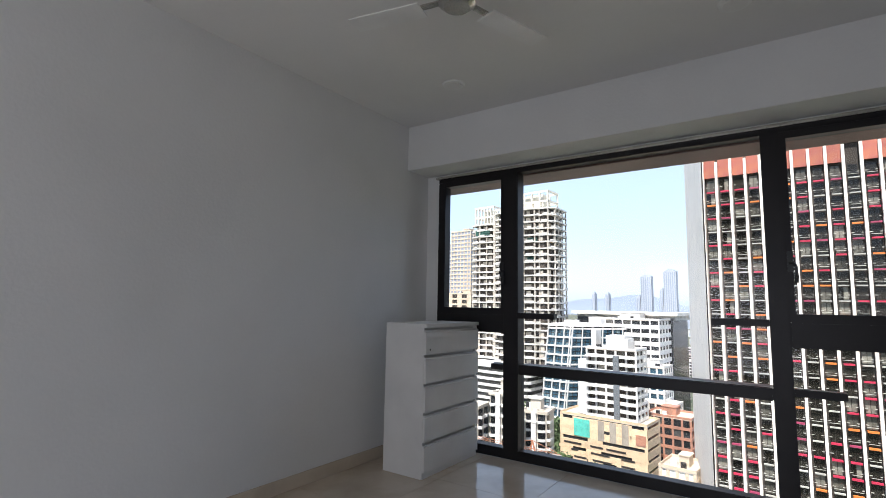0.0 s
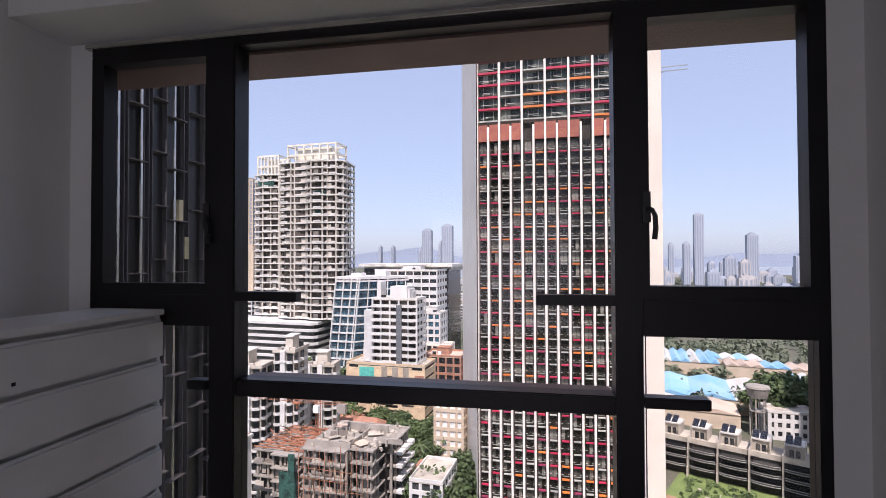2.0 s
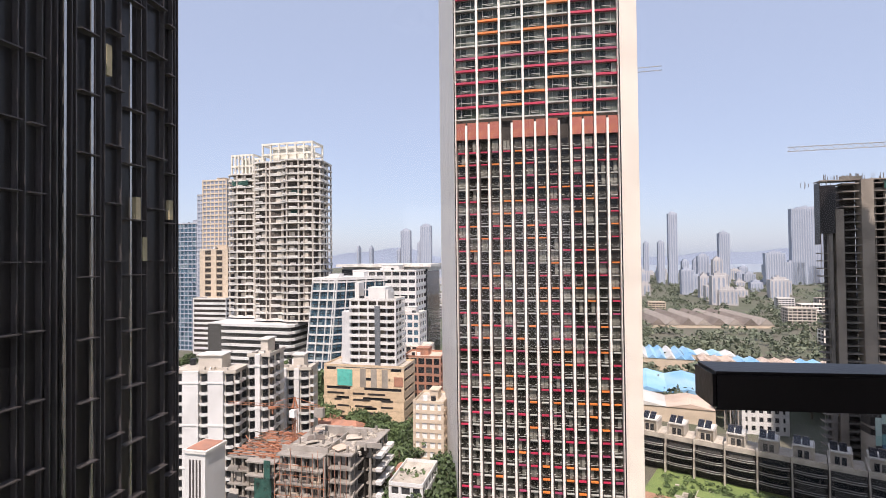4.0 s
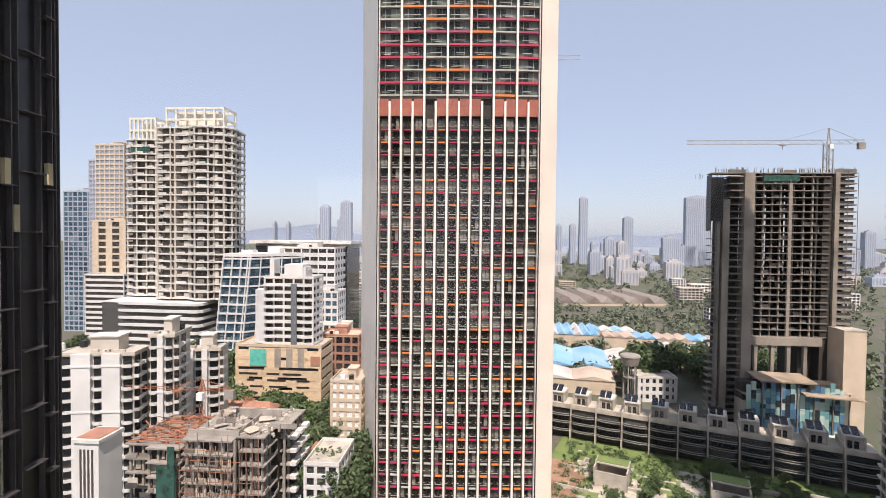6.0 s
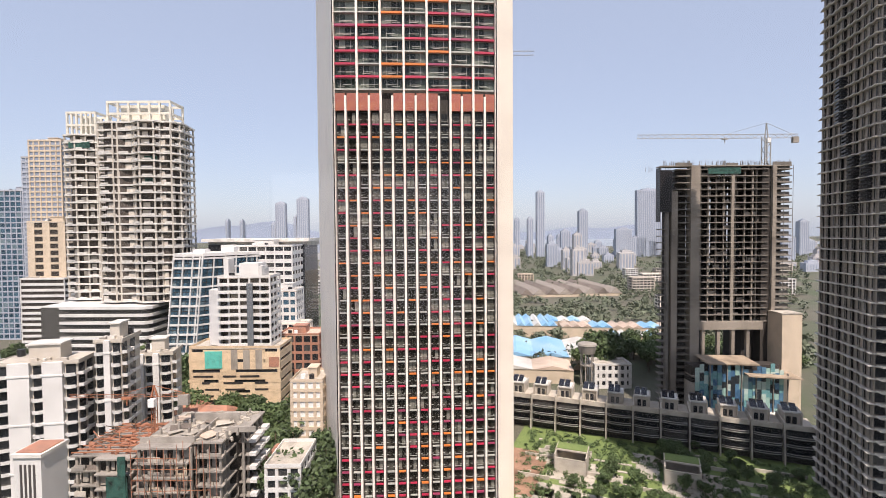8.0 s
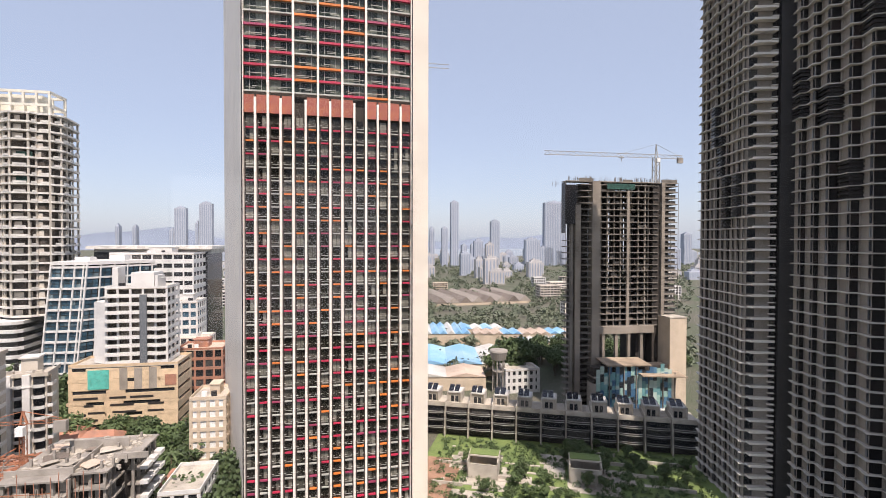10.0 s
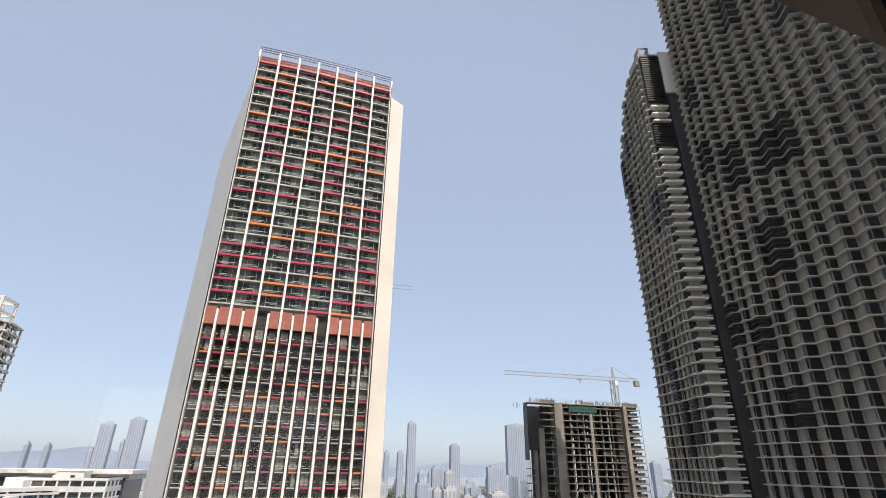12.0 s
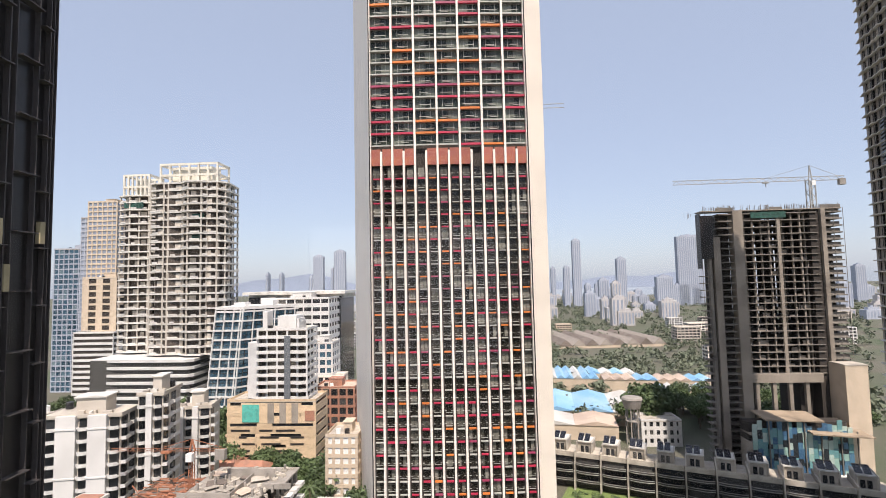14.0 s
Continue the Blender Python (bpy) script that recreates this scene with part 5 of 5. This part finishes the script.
for x, z, h in ((32.4, 80.2, 1.4), (29.8, 77.3, 1.6), (26.8, 89, 1.9), (17, 84, 2.0), (29.2, 80.0, 1.5)):
    part("blind", Geo().box(x, 0.0, z, 0.4, 0.3, h), "lit_blind", black, "drawn cream blind")

# ---- terraced houses, garden, sheds ----
proto = None
for k in range(12):
    f = k / 9.0
    r, a = 22 + (101 - 28.7) * f * 1.06, 195 - 30 * f * 1.06
    m = city(r, a, GROUND, -22.5)
    if proto is None:
        proto = thing("terraced_house", m, "beige terraced house with roof cabin and dark curved balconies", "house", "row of terraced houses")
        part("wall", Geo().span(-4.3, 4.3, 1.5, 12, 0, 11.4), "shade_brown", proto, "recessed garden front with its shade in the colour")
        for y0, z0 in ((-1.4, 0), (-0.9, 3.4), (-0.4, 6.4), (0.1, 9.4)):
            part("party_wall", Geo().span(-4.75, -4.3, y0, 12, z0, z0 + 3.4), "paving", proto)
        part("roof_terrace", Geo().span(-4.3, 4.3, 1.2, 12, 11.4, 12), "paving", proto, "pale roof terrace")
        part("parapet", Geo().span(-4.3, 4.3, 0.7, 1.0, 11.2, 12.9).span(-4.75, -4.3, 0.1, 12, 12.8, 13.6), "paving", proto)
        part("roof_cabin", Geo().span(-4.2, 0.9, 5.0, 11, 12, 15.6), "paving", proto, "pale stair cabin")
        part("cabin_side", Geo().span(-4.3, -4.0, 2.4, 11.2, 12, 16.2).span(0.9, 1.2, 3.4, 11.2, 12, 16.2), "paving", proto)
        part("roof_slab", Geo().span(-4.4, 1.3, 4.4, 11.4, 15.6, 16.0), "pale_slab", proto)
        for x in (-3.2, -0.9):
            tank = part("solar_panel", Geo().bar((x, 5.2, 16.2), (x, 8.6, 17.6), 1.9, 0.14), "solar", proto, "dark tilted solar panel")
            part("tank", Geo().bar((x - 0.9, 8.8, 17.5), (x + 0.9, 8.8, 17.5), 0.6), "facade_metal", tank)
        for x in (-3.1, -1.4):
            part("door", Geo().span(x, x + 1.2, 4.85, 5.0, 12, 14.3), "dark_glass", proto)
        part("planter", Geo().span(1.8, 3.8, 1.3, 2.2, 12, 12.7), "tan", proto)
        for z in (2.8, 5.8, 8.6):
            bal_ob = part("balcony", Geo().prism([(-4.2, 1.5), (-4.2, -0.3), (-2.5, -0.9), (0, -1.2), (2.5, -0.9), (4.2, -0.3), (4.2, 1.5)], z, z + 0.22), "shade_brown", proto, "dark curved balcony")
            for dz in (0.35, 1.05):
                part("railing", Geo().bar((-4.1, -0.45, z + dz), (-2.2, -1.05, z + dz), 0.1, 0.16).bar((-2.2, -1.05, z + dz), (2.2, -1.05, z + dz), 0.1, 0.16).bar((2.2, -1.05, z + dz), (4.1, -0.45, z + dz), 0.1, 0.16), "greybar", bal_ob)
            part("window", Geo().span(-3.4, 3.4, 1.38, 1.5, z + 0.4, z + 2.6), "dark_glass", proto)
    else:
        copy_thing(proto, m)

structure("garden_lawn", sheet(0, 1, 0, 1, 0, 1), "lawn")
garden = bpy.data.objects["garden_lawn"]
garden.data.clear_geometry()
garden.data.from_pydata([(-40, -42, 0), (58, -42, 0), (58, 22, 0), (-40, 22, 0)], [], [(0, 1, 2, 3)])
garden.matrix_basis = city(62, 158, GROUND + 0.08, -22.5)
tagged(garden, "green roof garden lawn between the towers", "lawn")
rnd = random.Random(17)
for k in range(16):
    x, y = rnd.uniform(-34, 40), rnd.uniform(-30, 14)
    p = new("path", Geo().box(0, 0, 0.06, rnd.choice((2, 10, 16)), rnd.choice((1.6, 8)), 0.12).mesh("path", "paving"))
    p.matrix_basis = city(62, 158, GROUND + 0.08, -22.5) @ pose(x, y, 0)
    tagged(p, "pale paved garden path", "path", kind="structure")
for r, a in ((40, 152), (71, 143)):
    pv = thing("garden_pavilion", city(r, a, GROUND, -22.5), "small garden pavilion with a lawn roof", "pavilion", "garden pavilions")
    part("wall", Geo().span(-5, 5, 0, 0.4, 0, 5).span(-5, -4.6, 0, 7, 0, 6).span(4.6, 5, 0, 7, 0, 6).span(-5, 5, 6.6, 7, 0, 6), "paving", pv)
    part("floor", Geo().span(-4.6, 4.6, 0.4, 6.6, 0, 0.4), "tan", pv)
    part("roof", Geo().span(-5, 5, 3.2, 8.4, 6, 6.5), "paving", pv)
    part("roof_lawn", Geo().span(-4.7, 4.7, 3.5, 8.1, 6.5, 6.7), "lawn", pv, "lawn on the roof")
earth = new("path", Geo().box(0, 0, 0.1, 16, 30, 0.2).mesh("path", "earth"))
earth.matrix_basis = city(24, 156, GROUND + 0.1, -22.5)
tagged(earth, "bare red earth building plot", "plot", kind="structure")


beds = random.Random(31)
shrub_spots = [(beds.uniform(-36, 52), beds.uniform(-36, 16), beds.uniform(0.2, 0.9), beds.uniform(0.5, 1.5)) for k in range(700)]
for k in range(18):
    p = new("path", Geo().box(0, 0, 0.12, beds.choice((1.2, 7, 12)), beds.choice((1.0, 5, 9)), 0.24).mesh("path", "paving"))
    p.matrix_basis = city(62, 158, GROUND + 0.09, -22.5) @ pose(beds.uniform(-34, 46), beds.uniform(-32, 14), 0)
    tagged(p, "pale paved garden terrace", "path", kind="structure")
for k in range(14):
    gw = thing("garden_wall", city(62, 158, GROUND, -22.5) @ pose(beds.uniform(-34, 46), -34 + k * 3.6, 0), "low pale planter wall in the garden", "wall", "garden walls")
    part("wall", Geo().box(0, 0, 0.6, beds.uniform(6, 18), 0.4, 1.2), "paving", gw)


def shed(r0, r1, a, d, h, ridges, roof, label, rot=0.0, steep=2.4):
    ob = thing("factory_shed", city((r0 + r1) / 2, a, GROUND, rot), label, "shed", "factory sheds")
    w = r1 - r0
    part("wall", Geo().span(-w / 2, w / 2, 0, d, 0, h), "tan", ob)
    rw = w / ridges
    for k in range(ridges):
        x = -w / 2 + k * rw
        g = Geo()
        g.v += [(x, -0.4, h), (x + rw, -0.4, h), (x + rw * 0.5, -0.4, h + steep), (x, d + 0.4, h), (x + rw, d + 0.4, h), (x + rw * 0.5, d + 0.4, h + steep)]
        g.f += [(0, 1, 2), (5, 4, 3), (0, 2, 5, 3), (1, 4, 5, 2), (0, 3, 4, 1)]
        part("roof_ridge", g, roof[k % len(roof)], ob)
    return ob


shed(26, 66, 246, 20, 7, 2, ["white_sheet", "beige_sheet"], "wide shed with whitewashed low roof", -8, 2.0)
shed(32, 90, 270, 44, 7, 3, ["blue_sheet", "blue_sheet", "white_sheet"], "wide shed with sky-blue roof sheets", -8, 2.4)
shed(44, 84, 355, 40, 8, 7, ["blue_sheet", "white_sheet", "blue_sheet"], "shed with beige ridged roof", -6)
shed(86, 170, 345, 18, 8, 12, ["beige_sheet", "beige_sheet", "beige_sheet", "blue_sheet", "blue_sheet"], "long shed with beige ridged roof", -6, 1.8)
shed(80, 112, 366, 16, 9, 4, ["blue_sheet", "white_sheet"], "shed with blue and white ridges", -6, 1.8)
shed(112, 160, 318, 16, 7, 8, ["blue_sheet", "white_sheet"], "long blue roofed shed", -6, 1.8)
shed(91, 213, 570, 110, 3, 8, ["brown_sheet", "taupe"], "old mill hall with brown ridged roof", 6, 7)
grid_block("low_white_block", "long low white block with small windows", 74, 92, 236, 12, -64, "white_facade", "dark_glass", 3.4, 3, band=1.6, pier=1.4, seed=51, cabin=False)
wt = thing("water_tower", city(71.5, 240), "round grey concrete water tower on legs", "water tower")
part("tank", Geo().round(0, 0, 16.5, 20.5, 3.6, 4.6, 24).round(0, 0, 20.5, 21.3, 4.8, 4.4, 24).round(0, 0, 21.3, 22.0, 4.4, 1.0, 24), "concrete", wt)
for k in range(6):
    x, y = 3.0 * math.cos(k * 1.047), 3.0 * math.sin(k * 1.047)
    part("leg", Geo().box(x, y, 8.3, 0.5, 0.5, 16.6), "concrete", wt)
part("brace", Geo().round(0, 0, 10.5, 10.9, 3.3, 3.3, 18), "concrete", wt)

# ---- trees ----
def leaf_mesh(name, clumps, per, size, rnd, material="leaf"):
    """Many small tilted leaf sheets gathered in uneven clumps."""
    rs = np.random.RandomState(rnd.randrange(10 ** 6))
    out = []
    for cx, cy, cz, r in clumps:
        d = rs.normal(size=(per, 3))
        d /= np.linalg.norm(d, axis=1)[:, None]
        p = d * (r * rs.uniform(0.55, 1.08, (per, 1))) * np.array([1, 1, 0.75]) + np.array([cx, cy, cz])
        a = rs.normal(size=(per, 3))
        b = np.cross(a, d + rs.normal(size=(per, 3)) * 0.6)
        a /= np.linalg.norm(a, axis=1)[:, None]
        b /= np.linalg.norm(b, axis=1)[:, None] + 1e-6
        s = size * rs.uniform(0.6, 1.3, (per, 1))
        out.append(np.stack([p - a * s, p + b * s * 0.7, p + a * s, p - b * s * 0.7], 1).reshape(-1, 3))
    v = np.concatenate(out)
    f = np.arange(len(v)).reshape(-1, 4)
    me = bpy.data.meshes.new(name)
    me.from_pydata(v.tolist(), [], f.tolist())
    me.materials.append(M[material])
    me.update()
    return me


def tree(m, h, spread, seed):
    rnd = random.Random(seed)
    ob = thing("tree", m, "broad leafy green city tree", "tree", "city trees")
    g = Geo().round(0, 0, 0, h * 0.45, 0.35, 0.2, 8)
    clumps = []
    for k in range(9):
        an, rr = k * 2.4, spread * rnd.uniform(0.3, 0.75) if k else 0
        x, y, z = rr * math.cos(an), rr * math.sin(an), h * rnd.uniform(0.55, 0.85)
        g.bar((0, 0, h * 0.38), (x, y, z), 0.2)
        clumps.append((x, y, z, spread * rnd.uniform(0.35, 0.5)))
    part("trunk", g, "bark", ob)
    crown_ob = new("crown", leaf_mesh("crown", clumps, 130, 0.55, rnd))
    crown_ob.parent = ob
    return ob


shrubs = new("shrubs", leaf_mesh("shrubs", shrub_spots, 40, 0.3, beds))
shrubs.matrix_basis = city(62, 158, GROUND + 0.1, -22.5)
tagged(shrubs, "dense green shrubs and hedges in the garden", "shrubs", kind="stuff")

protos = [tree(city(-40, 147), 11, 5, 1), tree(city(-52, 178), 13, 6, 2), tree(city(-59, 172), 10, 4.5, 3)]
rnd = random.Random(23)
spots = [(-105, 195), (-98, 193), (-90, 195), (-83, 192), (-74, 190), (-66, 189), (-60, 184), (-56, 179), (-118, 205), (-125, 212), (-115, 232), (-106, 230), (-140, 226), (-148, 238), (-62, 182), (-68, 186), (-45, 172), (-38, 160), (-37, 138), (-45, 133), (-42, 128), (-36, 148), (-34, 128), (-92, 214), (-100, 216), (-108, 214), (-112, 222), (-96, 226), (-86, 196), (-75, 192), (-117, 185), (-122, 225), (-130, 240), (-220, 255), (-232, 268), (-240, 250), (-210, 240), (-38, 172), (-58, 188), (-50, 150), (-33, 140)]
tall = [(-150, 236), (-143, 240), (-136, 234), (-130, 228), (-124, 226), (-146, 230), (-112, 222), (-155, 244), (-118, 236), (-163, 248)]
for k in range(46):
    spots.append((rnd.uniform(36, 110), rnd.uniform(134, 168)))
for k in range(70):
    spots.append((rnd.uniform(104, 190), rnd.uniform(250, 310)))
for k in range(16):
    tall.append((rnd.uniform(76, 94), rnd.uniform(252, 268)))
for k in range(40):
    spots.append((rnd.uniform(-150, -30), rnd.uniform(150, 250)))
for k, (r, a) in enumerate(tall):
    copy_thing(protos[k % 3], city(r, a, GROUND, rnd.uniform(0, 360)) @ Matrix.Scale(rnd.uniform(1.5, 1.9), 4))
for k, (r, a) in enumerate(spots):
    near_garden = r > 30 and a < 170
    s = rnd.uniform(0.28, 0.5) if near_garden else rnd.uniform(0.85, 1.3)
    copy_thing(protos[k % 3], city(r, a, GROUND, rnd.uniform(0, 360)) @ Matrix.Scale(s, 4))

palm = thing("palm_tree", city(-54.5, 160), "tall palm tree with drooping fronds", "palm")
part("trunk", Geo().round(0, 0, 0, 12, 0.28, 0.18, 8), "bark", palm)
for k in range(14):
    an = k * 0.449 * 2
    g = Geo()
    prev = Vector((0, 0, 12))
    for j in range(1, 6):
        t = j / 5
        p = Vector((math.cos(an) * 4.4 * t, math.sin(an) * 4.4 * t, 12 + (1.8 - 0.2 * (k % 3)) * t - 3.6 * t * t))
        g.bar(prev, p, 0.9 * (1.1 - 0.7 * t), 0.05)
        prev = p
    part("frond", g, "palm", palm)

# woods and gardens farther off: one mass of leaf clumps
rs = random.Random(77)
clumps = []
for k in range(2600):
    a = 270 + 1500 * rs.random() ** 1.7
    lo, hi = (-0.16 * a - 60, 0.75 * a)
    r = rs.uniform(lo, hi)
    if 88 < r < 205 and 540 < a < 640:
        continue
    if a < 400 and (r < 40 or 85 < r < 172):
        continue
    clumps.append((r, a, rs.uniform(2, 6), rs.uniform(3, 6.5)))
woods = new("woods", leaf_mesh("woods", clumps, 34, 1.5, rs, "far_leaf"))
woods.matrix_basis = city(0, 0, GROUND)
tagged(woods, "wooded green belts between far city blocks", "trees", kind="stuff")

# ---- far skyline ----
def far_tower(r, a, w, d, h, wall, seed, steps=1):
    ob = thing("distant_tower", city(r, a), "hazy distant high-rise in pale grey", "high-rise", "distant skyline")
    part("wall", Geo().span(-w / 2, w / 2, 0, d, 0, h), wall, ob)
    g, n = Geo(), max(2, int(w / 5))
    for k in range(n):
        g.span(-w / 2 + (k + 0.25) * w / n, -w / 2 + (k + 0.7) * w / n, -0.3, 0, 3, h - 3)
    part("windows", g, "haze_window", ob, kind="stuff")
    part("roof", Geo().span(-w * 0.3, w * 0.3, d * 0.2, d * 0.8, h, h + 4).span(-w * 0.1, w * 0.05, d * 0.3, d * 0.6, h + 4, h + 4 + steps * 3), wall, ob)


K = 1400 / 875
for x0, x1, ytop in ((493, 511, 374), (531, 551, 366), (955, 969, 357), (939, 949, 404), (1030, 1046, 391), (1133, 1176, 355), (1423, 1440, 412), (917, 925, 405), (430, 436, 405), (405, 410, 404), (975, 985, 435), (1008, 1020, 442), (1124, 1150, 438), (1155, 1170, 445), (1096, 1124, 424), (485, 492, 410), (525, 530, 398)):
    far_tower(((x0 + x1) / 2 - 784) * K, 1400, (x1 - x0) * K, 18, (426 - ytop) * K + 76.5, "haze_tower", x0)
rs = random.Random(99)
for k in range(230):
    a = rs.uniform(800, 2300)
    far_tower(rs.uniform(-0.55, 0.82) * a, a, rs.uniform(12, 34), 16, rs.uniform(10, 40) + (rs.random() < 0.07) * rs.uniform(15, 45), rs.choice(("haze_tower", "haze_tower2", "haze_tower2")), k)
for k in range(60):
    a = rs.uniform(420, 800)
    r = rs.uniform(-0.5, 0.75) * a
    if r > 0.05 * a and r < 0.4 * a and a < 700:
        continue
    grid_block("city_block", "low city block with plain window rows", r - rs.uniform(8, 16), r + rs.uniform(8, 16), a, rs.uniform(10, 18), GROUND + rs.uniform(9, 24), rs.choice(("pale_paint", "cream", "tan", "white_facade")), "dark_glass", 3.2, 4.5, seed=k, group="low city blocks", cabin=False)

# marble tiles of the room's floor
tile = Geo().box(0, 0, 0, 0.797, 0.797, 0.02).mesh("tile", "marble")
y = YW - 0.03 - 0.4
while y > YB - 0.4:
    for k in range(6):
        x = XL + 0.35 + k * 0.8
        if x < XR + 0.15:
            piece("tile", tile, floor_base, x, y, -0.01)
    y -= 0.8
